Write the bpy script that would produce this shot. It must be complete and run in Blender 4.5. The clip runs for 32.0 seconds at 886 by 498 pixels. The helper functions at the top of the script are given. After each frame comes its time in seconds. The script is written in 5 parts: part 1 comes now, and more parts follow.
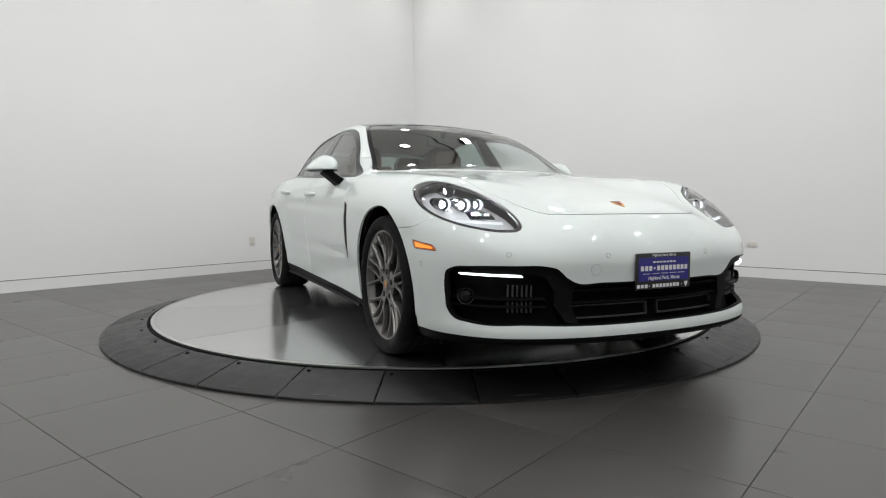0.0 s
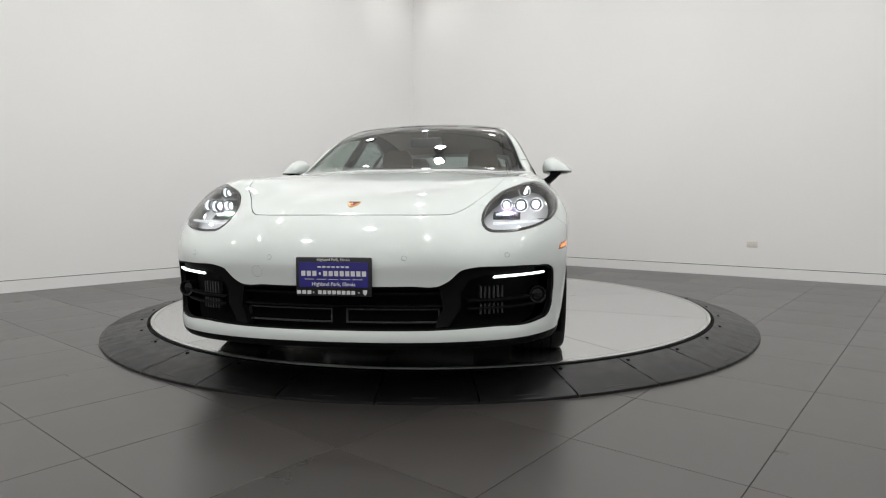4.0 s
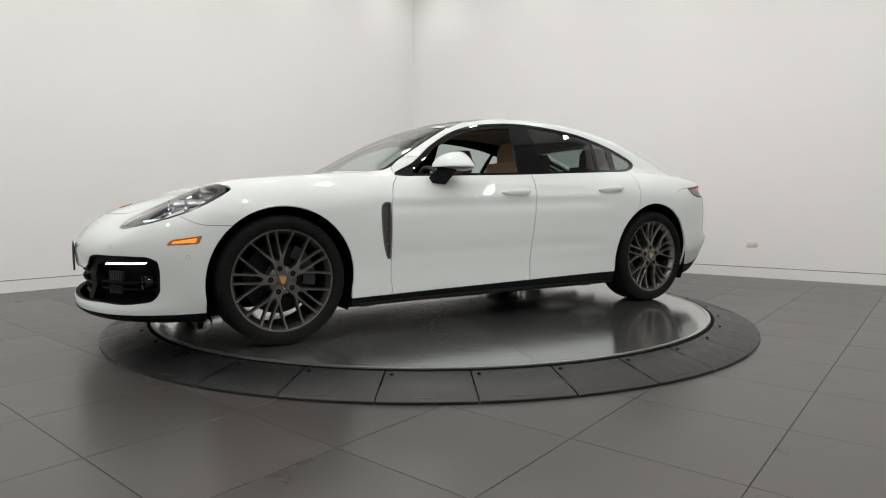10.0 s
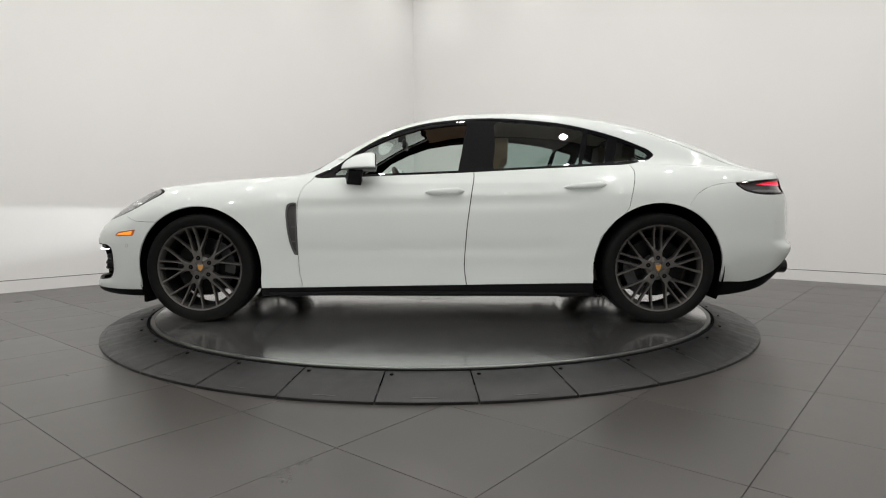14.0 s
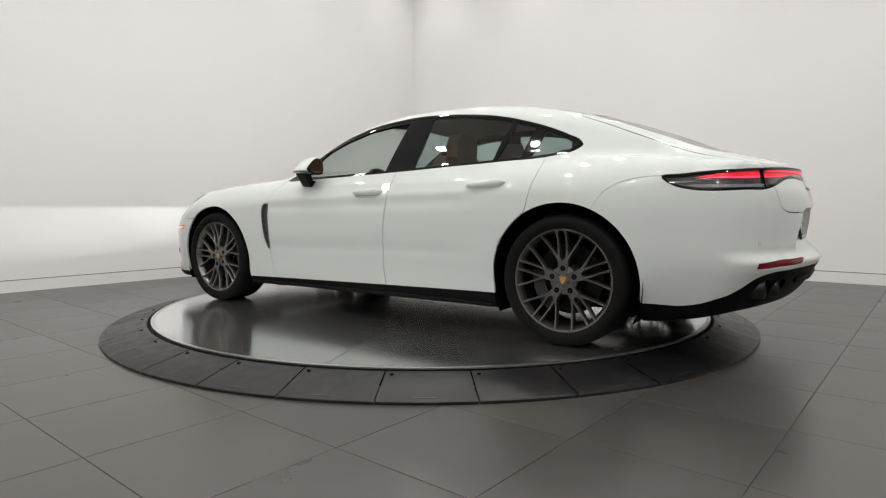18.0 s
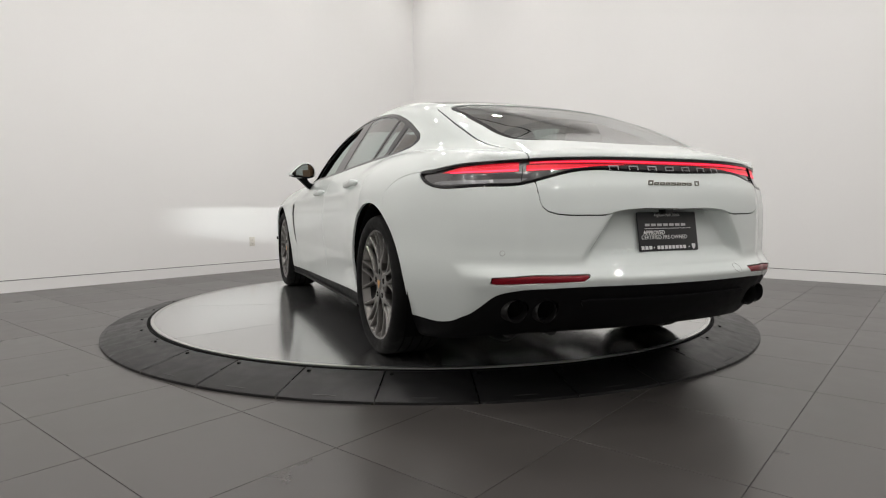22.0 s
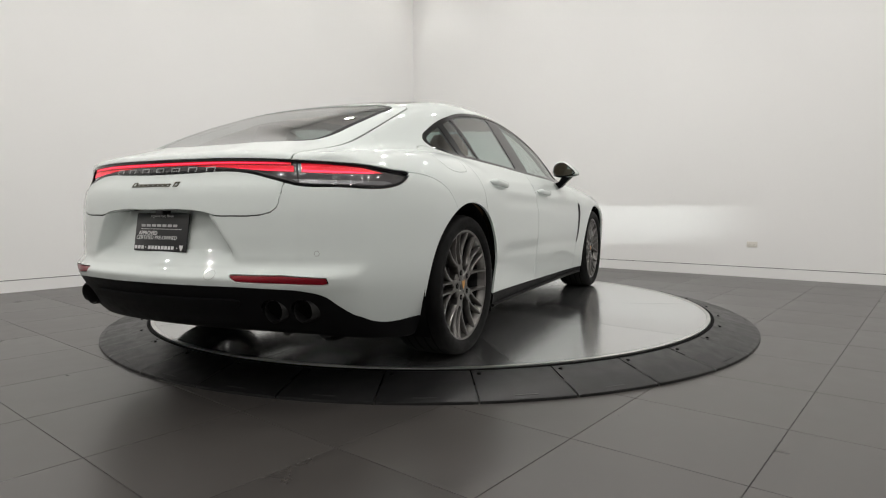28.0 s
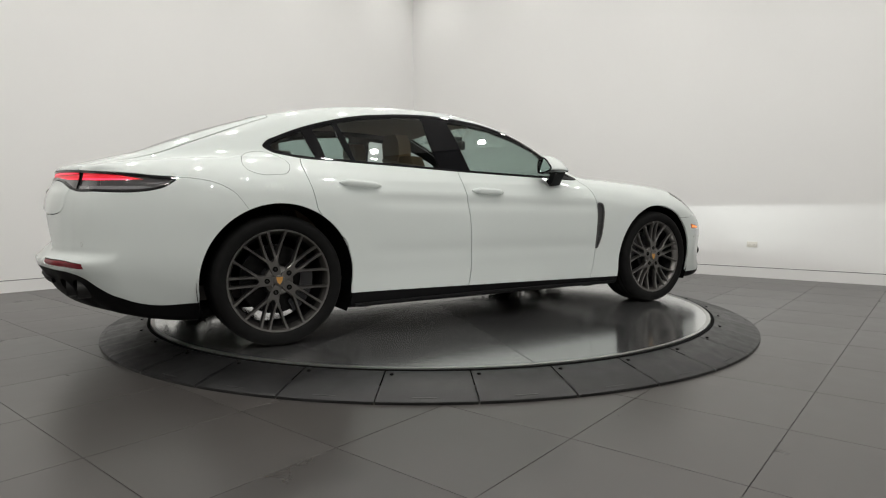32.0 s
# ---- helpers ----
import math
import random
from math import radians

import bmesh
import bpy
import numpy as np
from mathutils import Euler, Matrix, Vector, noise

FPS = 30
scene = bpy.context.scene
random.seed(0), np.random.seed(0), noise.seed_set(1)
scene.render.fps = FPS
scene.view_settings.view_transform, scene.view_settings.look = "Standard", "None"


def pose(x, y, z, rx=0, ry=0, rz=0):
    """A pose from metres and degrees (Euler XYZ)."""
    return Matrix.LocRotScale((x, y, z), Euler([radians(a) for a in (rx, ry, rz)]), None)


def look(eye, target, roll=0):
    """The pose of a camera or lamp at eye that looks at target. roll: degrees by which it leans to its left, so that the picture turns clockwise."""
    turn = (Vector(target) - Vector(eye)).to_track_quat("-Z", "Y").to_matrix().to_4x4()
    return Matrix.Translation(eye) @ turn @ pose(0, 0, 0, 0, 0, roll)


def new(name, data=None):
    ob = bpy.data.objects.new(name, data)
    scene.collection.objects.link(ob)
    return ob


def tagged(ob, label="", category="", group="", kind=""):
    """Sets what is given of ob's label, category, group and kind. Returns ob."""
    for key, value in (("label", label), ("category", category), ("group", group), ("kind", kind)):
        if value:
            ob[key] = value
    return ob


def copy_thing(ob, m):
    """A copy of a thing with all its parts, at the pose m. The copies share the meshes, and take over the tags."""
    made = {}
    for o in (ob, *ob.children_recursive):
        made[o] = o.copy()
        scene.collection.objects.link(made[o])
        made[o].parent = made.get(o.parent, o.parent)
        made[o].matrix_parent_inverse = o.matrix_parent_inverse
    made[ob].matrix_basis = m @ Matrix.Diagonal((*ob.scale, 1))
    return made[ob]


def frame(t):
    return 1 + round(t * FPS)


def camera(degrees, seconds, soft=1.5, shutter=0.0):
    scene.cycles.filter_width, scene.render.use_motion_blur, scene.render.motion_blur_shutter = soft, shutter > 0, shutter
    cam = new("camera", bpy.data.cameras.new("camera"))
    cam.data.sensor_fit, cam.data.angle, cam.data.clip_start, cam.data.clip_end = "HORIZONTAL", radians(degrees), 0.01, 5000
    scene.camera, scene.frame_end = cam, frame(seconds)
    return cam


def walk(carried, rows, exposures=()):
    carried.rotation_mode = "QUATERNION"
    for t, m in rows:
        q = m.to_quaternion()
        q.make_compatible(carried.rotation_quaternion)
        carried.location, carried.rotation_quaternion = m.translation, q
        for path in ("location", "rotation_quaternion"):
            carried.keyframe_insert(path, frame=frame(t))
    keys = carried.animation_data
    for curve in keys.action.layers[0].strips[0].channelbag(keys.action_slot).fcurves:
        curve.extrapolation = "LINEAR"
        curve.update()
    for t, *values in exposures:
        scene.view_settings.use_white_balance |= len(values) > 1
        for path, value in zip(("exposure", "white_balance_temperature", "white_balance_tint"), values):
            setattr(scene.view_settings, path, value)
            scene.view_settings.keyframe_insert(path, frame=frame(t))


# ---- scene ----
# ---------------------------------------------------------------- camera
EYE = Vector((0.0, -4.7777, 0.8249))
AIM = Vector((0.01734, 0.99738, -0.07016))
cam = camera(72.454, 32.0, soft=1.15)
STAND = look(EYE, EYE + AIM, roll=-0.138)
walk(cam, [(0.0, STAND), (32.0, STAND)], exposures=[(0.0, 0.0, 6300, 10), (3.5, 0.0, 6400, 11), (6.0, 0.0, 6500, 11), (25.0, 0.0, 6600, 13), (28.0, -0.03, 6600, 11), (32.0, -0.08, 6600, 10)])

# turntable: clockwise, seen from above
TURN_0, TURN_RATE = -66.53, 8.2422
# slow unevenness of the drive, in degrees
DRIFT_T = [0, 3, 6, 9, 13, 16.5, 19, 23, 25, 28, 32]
DRIFT_A = [0.85, 0.65, 0.1, -0.3, -0.5, -0.4, 0.05, 0.25, 0.5, 0.38, 0.2]
DECK = 0.0774          # height of the turntable's deck
R_DECK, R_RING = 2.025, 2.316
CAR_AT = (-0.004, -0.011)

# ---------------------------------------------------------------- world and lights
world = bpy.data.worlds.new("studio_world")
scene.world = world
world.use_nodes = True
world.node_tree.nodes["Background"].inputs[0].default_value = (0.9, 0.95, 1.0, 1)
world.node_tree.nodes["Background"].inputs[1].default_value = 0.02
CEIL = 4.55
LAMP_POWER = 18.3


# ---------------------------------------------------------------- materials
def mat(name, base, rough=0.5, metal=0.0, coat=0.0, vary=0.0, scale=6.0, bump=0.0, bump_scale=80.0, spec=None,
        stain=0.0, stain_scale=1.2, per_object=0.0, aniso=0.0, glow=None, glow_strength=0.0, sheen=0.0):
    m = bpy.data.materials.new(name)
    m.use_nodes = True
    nt = m.node_tree
    b = nt.nodes["Principled BSDF"]
    b.inputs["Base Color"].default_value = (*base, 1)
    b.inputs["Roughness"].default_value = rough
    b.inputs["Metallic"].default_value = metal
    b.inputs["Coat Weight"].default_value = coat
    b.inputs["Coat Roughness"].default_value = 0.006
    b.inputs["Anisotropic"].default_value = aniso
    b.inputs["Sheen Weight"].default_value = sheen
    if spec is not None:
        b.inputs["Specular IOR Level"].default_value = spec
    if glow:
        b.inputs["Emission Color"].default_value = (*glow, 1)
        b.inputs["Emission Strength"].default_value = glow_strength
    if vary or stain or per_object or bump:
        geo = nt.nodes.new("ShaderNodeTexCoord")
        value = None
        for amount, sc, det in ((vary, scale, 6.0), (stain, stain_scale, 3.0)):
            if not amount:
                continue
            n = nt.nodes.new("ShaderNodeTexNoise")
            n.inputs["Scale"].default_value = sc
            n.inputs["Detail"].default_value = det
            nt.links.new(geo.outputs["Object"], n.inputs["Vector"])
            r = nt.nodes.new("ShaderNodeMapRange")
            r.inputs["From Min"].default_value, r.inputs["From Max"].default_value = 0.3, 0.7
            r.inputs["To Min"].default_value, r.inputs["To Max"].default_value = 1 - amount, 1 + amount
            nt.links.new(n.outputs["Fac"], r.inputs["Value"])
            value = multiply(nt, value, r.outputs["Result"])
        if per_object:
            info = nt.nodes.new("ShaderNodeObjectInfo")
            r = nt.nodes.new("ShaderNodeMapRange")
            r.inputs["To Min"].default_value, r.inputs["To Max"].default_value = 1 - per_object, 1 + per_object
            nt.links.new(info.outputs["Random"], r.inputs["Value"])
            value = multiply(nt, value, r.outputs["Result"])
        if value is not None:
            mix = nt.nodes.new("ShaderNodeVectorMath")
            mix.operation = "SCALE"
            mix.inputs[0].default_value = base
            nt.links.new(value, mix.inputs["Scale"])
            nt.links.new(mix.outputs[0], b.inputs["Base Color"])
            rr = nt.nodes.new("ShaderNodeMath")
            rr.operation = "MULTIPLY"
            rr.inputs[1].default_value = rough
            nt.links.new(value, rr.inputs[0])
            nt.links.new(rr.outputs[0], b.inputs["Roughness"])
        if bump:
            n = nt.nodes.new("ShaderNodeTexNoise")
            n.inputs["Scale"].default_value = bump_scale
            n.inputs["Detail"].default_value = 4.0
            nt.links.new(geo.outputs["Object"], n.inputs["Vector"])
            bp = nt.nodes.new("ShaderNodeBump")
            bp.inputs["Strength"].default_value = bump
            bp.inputs["Distance"].default_value = 0.004
            nt.links.new(n.outputs["Fac"], bp.inputs["Height"])
            nt.links.new(bp.outputs[0], b.inputs["Normal"])
    return m


def multiply(nt, a, b):
    if a is None:
        return b
    n = nt.nodes.new("ShaderNodeMath")
    n.operation = "MULTIPLY"
    nt.links.new(a, n.inputs[0])
    nt.links.new(b, n.inputs[1])
    return n.outputs[0]


M_WALL = mat("wall_paint", (0.87, 0.87, 0.86), 0.6, vary=0.006, scale=1.2, bump=0.05, bump_scale=260)
# grey put on the unseen rear walls to cut light from the camera side
M_WALLDIM = mat("back_wall_dimming", (0.62, 0.62, 0.61), 0.6, vary=0.02, scale=1.2)
M_BASE = mat("base_paint", (0.85, 0.85, 0.84), 0.45, vary=0.01, scale=3)
M_GAP = mat("reveal_black", (0.03, 0.03, 0.03), 0.8)
M_CEIL = mat("ceiling_paint", (0.84, 0.84, 0.83), 0.8, vary=0.02, scale=1.5)
M_TILE = mat("floor_tile", (0.048, 0.044, 0.041), 0.30, vary=0.05, scale=7, stain=0.10, stain_scale=1.3, per_object=0.07, spec=0.85)
M_GROUT = mat("grout", (0.022, 0.020, 0.019), 0.8, vary=0.2, scale=40)
M_RUBBER = mat("ring_rubber", (0.0082, 0.0082, 0.0085), 0.40, vary=0.18, scale=14, stain=0.12, stain_scale=3, per_object=0.12, bump=0.15, bump_scale=220, spec=0.36)
M_STEEL = mat("dark_steel", (0.25, 0.25, 0.26), 0.35, metal=1.0)
M_PLASTIC_W = mat("white_plastic", (0.72, 0.70, 0.64), 0.4)
M_BLACK = mat("black_plastic", (0.012, 0.012, 0.013), 0.38, vary=0.1, scale=20)
M_LINER = mat("inner_black", (0.004, 0.004, 0.004), 0.8, spec=0.05)
# dark tone that stands in for missing light on the ceiling
M_UNLIT_CEIL = mat("unlit_ceiling_tone", (0.22, 0.22, 0.22), 0.7, vary=0.05, scale=2)
M_HOUSING = mat("lamp_housing", (0.05, 0.05, 0.05), 0.5)
M_LAMPGLOW = mat("lamp_glow", (0.9, 0.9, 0.9), 0.5, glow=(1.0, 0.96, 0.90), glow_strength=14.0)


def deck_metal():
    """Brushed metal plate: fine grain along each plate, wheel marks and smudges, each plate polished differently."""
    m = mat("deck_metal", (0.60, 0.605, 0.605), 0.26, metal=0.95, per_object=0.13, aniso=0.5)
    nt = m.node_tree
    b = nt.nodes["Principled BSDF"]
    tc = nt.nodes.new("ShaderNodeTexCoord")
    total = None
    for scale, detail, stretch, lo, hi in ((1.1, 2, 1.0, 0.0, 0.05), (0.8, 3, 6.0, 0.0, 0.012)):
        s = nt.nodes.new("ShaderNodeTexNoise")
        s.inputs["Scale"].default_value, s.inputs["Detail"].default_value = scale, detail
        mp = nt.nodes.new("ShaderNodeMapping")
        mp.inputs["Scale"].default_value = (1.0, stretch, 1.0)
        nt.links.new(tc.outputs["Object"], mp.inputs["Vector"])
        nt.links.new(mp.outputs[0], s.inputs["Vector"])
        r = nt.nodes.new("ShaderNodeMapRange")
        r.inputs["From Min"].default_value, r.inputs["From Max"].default_value = 0.3, 0.7
        r.inputs["To Min"].default_value, r.inputs["To Max"].default_value = lo, hi
        nt.links.new(s.outputs["Fac"], r.inputs["Value"])
        if total is None:
            total = r.outputs[0]
        else:
            add = nt.nodes.new("ShaderNodeMath")
            nt.links.new(total, add.inputs[0])
            nt.links.new(r.outputs[0], add.inputs[1])
            total = add.outputs[0]
    info = nt.nodes.new("ShaderNodeObjectInfo")
    r = nt.nodes.new("ShaderNodeMapRange")
    r.inputs["To Min"].default_value, r.inputs["To Max"].default_value = 0.085, 0.165
    nt.links.new(info.outputs["Random"], r.inputs["Value"])
    add = nt.nodes.new("ShaderNodeMath")
    nt.links.new(total, add.inputs[0])
    nt.links.new(r.outputs[0], add.inputs[1])
    nt.links.new(add.outputs[0], b.inputs["Roughness"])
    # the brush runs along each plate's own axis
    along = nt.nodes.new("ShaderNodeVectorTransform")
    along.vector_type, along.convert_from, along.convert_to = "VECTOR", "OBJECT", "WORLD"
    along.inputs[0].default_value = (math.cos(radians(18)), math.sin(radians(18)), 0.0)
    nt.links.new(along.outputs[0], b.inputs["Tangent"])
    return m


M_DECK = deck_metal()


# ---------------------------------------------------------------- mesh helpers
def mesh_of(name, bm, material, smooth=None):
    me = bpy.data.meshes.new(name)
    bm.normal_update()
    if smooth is not None:
        for f in bm.faces:
            f.smooth = True
        for e in bm.edges:
            if len(e.link_faces) == 2 and e.calc_face_angle(0.0) > radians(smooth):
                e.smooth = False
    bm.to_mesh(me)
    bm.free()
    me.materials.append(material)
    return me


def part(name, bm, material, parent, label="", smooth=None):
    ob = new(name, bm if isinstance(bm, bpy.types.Mesh) else mesh_of(name, bm, material, smooth))
    ob.parent = parent
    return tagged(ob, label)


def thing(name, label, category, at=None, group="", kind=""):
    ob = new(name)
    if at is not None:
        ob.matrix_basis = at
    return tagged(ob, label, category, group, kind)


def box(x0, y0, z0, x1, y1, z1, bevel=0.0, seg=2, bm=None):
    bm = bm or bmesh.new()
    vs = bmesh.ops.create_cube(bm, size=1)["verts"]
    for v in vs:
        v.co = (x0 if v.co.x < 0 else x1, y0 if v.co.y < 0 else y1, z0 if v.co.z < 0 else z1)
    if bevel:
        es = {e for v in vs for e in v.link_edges}
        bmesh.ops.bevel(bm, geom=list(es), offset=bevel, segments=seg, affect="EDGES", profile=0.5)
    return bm


def prism(poly, h0, h1, bm=None, bevel=0.0):
    """Upright prism over a plan polygon (counter-clockwise)."""
    bm = bm or bmesh.new()
    lo = [bm.verts.new((x, y, h0)) for x, y in poly]
    hi = [bm.verts.new((x, y, h1)) for x, y in poly]
    n = len(poly)
    bm.faces.new(lo[::-1])
    top = bm.faces.new(hi)
    for i in range(n):
        bm.faces.new((lo[i], lo[(i + 1) % n], hi[(i + 1) % n], hi[i]))
    if bevel:
        bmesh.ops.bevel(bm, geom=list(top.edges), offset=bevel, segments=2, affect="EDGES")
    return bm


def lathe(profile, n=48, bm=None, axis="z", a0=0.0, a1=360.0):
    """Revolve (radius, height) points about an axis."""
    bm = bm or bmesh.new()
    full = abs(a1 - a0 - 360) < 1e-6
    rings = []
    for i in range(n if full else n + 1):
        a = radians(a0 + (a1 - a0) * i / n)
        c, s = math.cos(a), math.sin(a)
        ring = []
        for r, h in profile:
            co = {"z": (r * c, r * s, h), "y": (r * c, h, r * s), "x": (h, r * c, r * s)}[axis]
            ring.append(bm.verts.new(co))
        rings.append(ring)
    k = len(rings)
    for i in range(k if full else k - 1):
        a, b = rings[i], rings[(i + 1) % k]
        for j in range(len(profile) - 1):
            q = [a[j], b[j], b[j + 1], a[j + 1]]
            bm.faces.new(q)
    bmesh.ops.remove_doubles(bm, verts=bm.verts, dist=1e-5)
    return bm


def bar_mesh(sections, bm=None, cap=True):
    """A solid lofted through closed sections of equal count."""
    bm = bm or bmesh.new()
    rings = [[bm.verts.new(q) for q in s] for s in sections]
    n = len(rings[0])
    for a, b in zip(rings, rings[1:]):
        for i in range(n):
            bm.faces.new((a[i], a[(i + 1) % n], b[(i + 1) % n], b[i]))
    if cap:
        bm.faces.new(rings[0][::-1])
        bm.faces.new(rings[-1])
    bmesh.ops.recalc_face_normals(bm, faces=bm.faces)
    return bm


# ---------------------------------------------------------------- the room
CORNER = Vector((-0.302, 5.357))
DIR_L = Vector((-math.cos(radians(48.15)), -math.sin(radians(48.15))))
DIR_R = Vector((math.cos(radians(39.14)), -math.sin(radians(39.14))))
LEN_L, LEN_R, THICK = 11.2, 12.0, 0.15
END_L, END_R = CORNER + DIR_L * LEN_L, CORNER + DIR_R * LEN_R
FAR = END_L + DIR_R * LEN_R


def wall(name, a, b, inside, label, paint=None):
    """A wall with its base board below a shadow gap."""
    d = (b - a).normalized()
    n = Vector((-d.y, d.x))
    if n.dot(inside - a) < 0:
        n = -n
    out = -n * THICK
    def strip(h0, h1, off):
        p = [a + n * off, b + n * off, b + out, a + out]
        if (p[1] - p[0]).cross(p[2] - p[1]) < 0:
            p = p[::-1]
        return prism([tuple(q) for q in p], h0, h1)
    w = tagged(new(name, mesh_of(name, strip(0.121, CEIL, 0.0), paint or M_WALL)), label, "wall", kind="structure")
    g = part("reveal", strip(0.114, 0.121, -0.010), M_GAP, w, "dark shadow gap above the base board")
    k = part("baseboard", strip(-0.002, 0.114, 0.0), M_BASE, w, "white flush base board")
    return w


MID = (CORNER + FAR) / 2
wall("wall_west", CORNER, END_L, MID, "smooth white painted studio wall with flush base board")
wall("wall_east", CORNER, END_R, MID, "smooth white painted studio wall with flush base board")
# out of view; greyer than the other walls to bounce less light
wall("wall_south", END_L, FAR, MID, "unseen studio wall behind the camera, greyed to throw back less light", M_WALLDIM)
wall("wall_north", END_R, FAR, MID, "unseen studio wall behind the camera, greyed to throw back less light", M_WALLDIM)
plan = [CORNER, END_L, FAR, END_R]
big = [tuple(MID + (q - MID) * 1.04) for q in plan]
tagged(new("ceiling", mesh_of("ceiling", prism(big, CEIL, CEIL + 0.15), M_CEIL)), "light grey painted studio ceiling", "ceiling", kind="structure")
# added dark panel, out of view: the unlit part of the ceiling as colour
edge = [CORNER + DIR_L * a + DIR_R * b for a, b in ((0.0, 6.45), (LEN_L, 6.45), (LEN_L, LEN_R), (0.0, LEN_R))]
tagged(new("ceiling_unlit_panel", mesh_of("ceiling_unlit_panel", prism([tuple(q) for q in edge], CEIL - 0.05, CEIL - 0.002), M_UNLIT_CEIL)), "unseen dark ceiling panel, its tone standing in for the unlit part of the studio", "ceiling", kind="structure")
floor = tagged(new("floor", mesh_of("floor", prism(big, -0.15, -0.0026), M_GROUT)), "dark grey square porcelain tile floor with thin joints", "floor", kind="structure")


def outlet(p, n, w, h, rocker, label):
    """Wall socket plate with two receptacles; p on the wall, n towards the room."""
    a = math.degrees(math.atan2(n.y, n.x)) + 90
    t = thing("wall_outlet", label, "outlet", pose(p.x + n.x * 0.0005, p.y + n.y * 0.0005, p.z, 0, 0, a), group="wall outlets")
    part("cover_plate", box(-w / 2, -0.006, -h / 2, w / 2, 0, h / 2, 0.003), M_PLASTIC_W, t, smooth=30)
    for s in (-1, 1):
        cx, cz = (s * 0.021, 0) if w > h else (0, s * 0.021)
        rec = part("receptacle", box(cx - 0.013, -0.008, cz - 0.013, cx + 0.013, -0.004, cz + 0.013, 0.003), M_PLASTIC_W, t, smooth=30)
        for k in (-1, 1):
            part("slot", box(cx - 0.005 if w > h else cx + k * 0.005 - 0.001, -0.0085, (cz + k * 0.005 - 0.001) if w > h else cz - 0.004,
                             cx + 0.005 if w > h else cx + k * 0.005 + 0.001, -0.0078, (cz + k * 0.005 + 0.001) if w > h else cz + 0.004), M_BLACK, rec)
    return t


N_L = Vector((-DIR_L.y, DIR_L.x, 0)) if Vector((-DIR_L.y, DIR_L.x)).dot(MID - CORNER) > 0 else Vector((DIR_L.y, -DIR_L.x, 0))
N_R = Vector((-DIR_R.y, DIR_R.x, 0)) if Vector((-DIR_R.y, DIR_R.x)).dot(MID - CORNER) > 0 else Vector((DIR_R.y, -DIR_R.x, 0))
def wall_plug(p, n):
    """Small black fitting on the wall."""
    a = math.degrees(math.atan2(n.y, n.x)) - 90
    t = thing("wall_fitting", "small round black fitting on the white wall", "fitting", pose(p.x, p.y, p.z, 0, 0, a))
    part("flange", lathe([(0.0, 0.004), (0.018, 0.004), (0.021, 0.002), (0.021, -0.001), (0.0, -0.001)], 24, axis="y"), M_GAP, t, smooth=40)
    part("stem", lathe([(0.0, 0.034), (0.010, 0.034), (0.012, 0.031), (0.012, 0.004), (0.0, 0.004)], 20, axis="y"), M_GAP, t, smooth=40)


outlet(Vector((-2.337, 3.085, 0.378)), N_L, 0.075, 0.118, True, "white double wall socket on the studio wall")
outlet(Vector((3.683, 2.114, 0.380)), N_R, 0.112, 0.066, True, "cream horizontal double wall socket on the studio wall")
wall_plug(Vector((-2.075, 3.376, 0.412)), N_L)


# ceiling lights in rows, each a square spot box with its lamp
def downlight():
    t = thing("ceiling_light", "square black surface-mounted ceiling spot, lit", "ceiling light", group="ceiling downlights")
    r = 0.085
    shell = [[(x * k, y * k, z) for x, y in ((-r, -r), (r, -r), (r, r), (-r, r))] for k, z in ((0.84, -0.105), (0.84, -0.118), (1.0, -0.118), (1.0, 0.0))]
    part("housing", bar_mesh(shell, cap=False), M_HOUSING, t)
    part("lens", box(-0.070, -0.070, -0.109, 0.070, 0.070, -0.104), M_LAMPGLOW, t)
    return t


def place_lights():
    first = downlight()
    turn = math.degrees(math.atan2(DIR_R.y, DIR_R.x))
    step = (0.70, 2.38, 4.26, 6.14, 8.02, 9.90)
    for i, j in [(a, b) for a in range(6) for b in range(6)]:
        q = CORNER + DIR_L * step[i] + DIR_R * step[j]
        m = pose(q.x, q.y, CEIL - 0.001, 0, 0, turn)
        if i + j == 0:
            first.matrix_basis = m
        else:
            copy_thing(first, m)
        data = bpy.data.lights.new("downlight", "AREA")
        data.shape, data.size = "SQUARE", 0.135
        data.energy = LAMP_POWER * (0.30 if i == 0 or j == 0 else 1.0)     # dimmed next to the bright walls
        data.color, data.spread = (1.0, 0.985, 0.955), radians(180)
        lamp = new("downlight_lamp", data)
        lamp.matrix_basis = pose(q.x, q.y, CEIL - 0.121, 0, 0, turn)


place_lights()


def ceiling_track(name, p, way, length):
    """A dark lighting track fixed under the ceiling."""
    t = thing(name, "slim black lighting track fixed under the ceiling", "lighting track", pose(p.x, p.y, CEIL, 0, 0, math.degrees(math.atan2(way.y, way.x))), group="ceiling tracks")
    part("rail", box(-length / 2, -0.022, -0.034, length / 2, 0.022, -0.001, 0.004, 1), M_HOUSING, t)
    for k in (-1, 1):
        part("end_cap", box(k * (length / 2 + 0.008) - 0.008, -0.025, -0.038, k * (length / 2 + 0.008) + 0.008, 0.025, -0.001, 0.004, 1), M_BLACK, t)


ceiling_track("ceiling_track", Vector((0.55, 2.92)), DIR_R, 5.2)
ceiling_track("ceiling_track", Vector((2.35, -1.30)), DIR_L, 6.6)


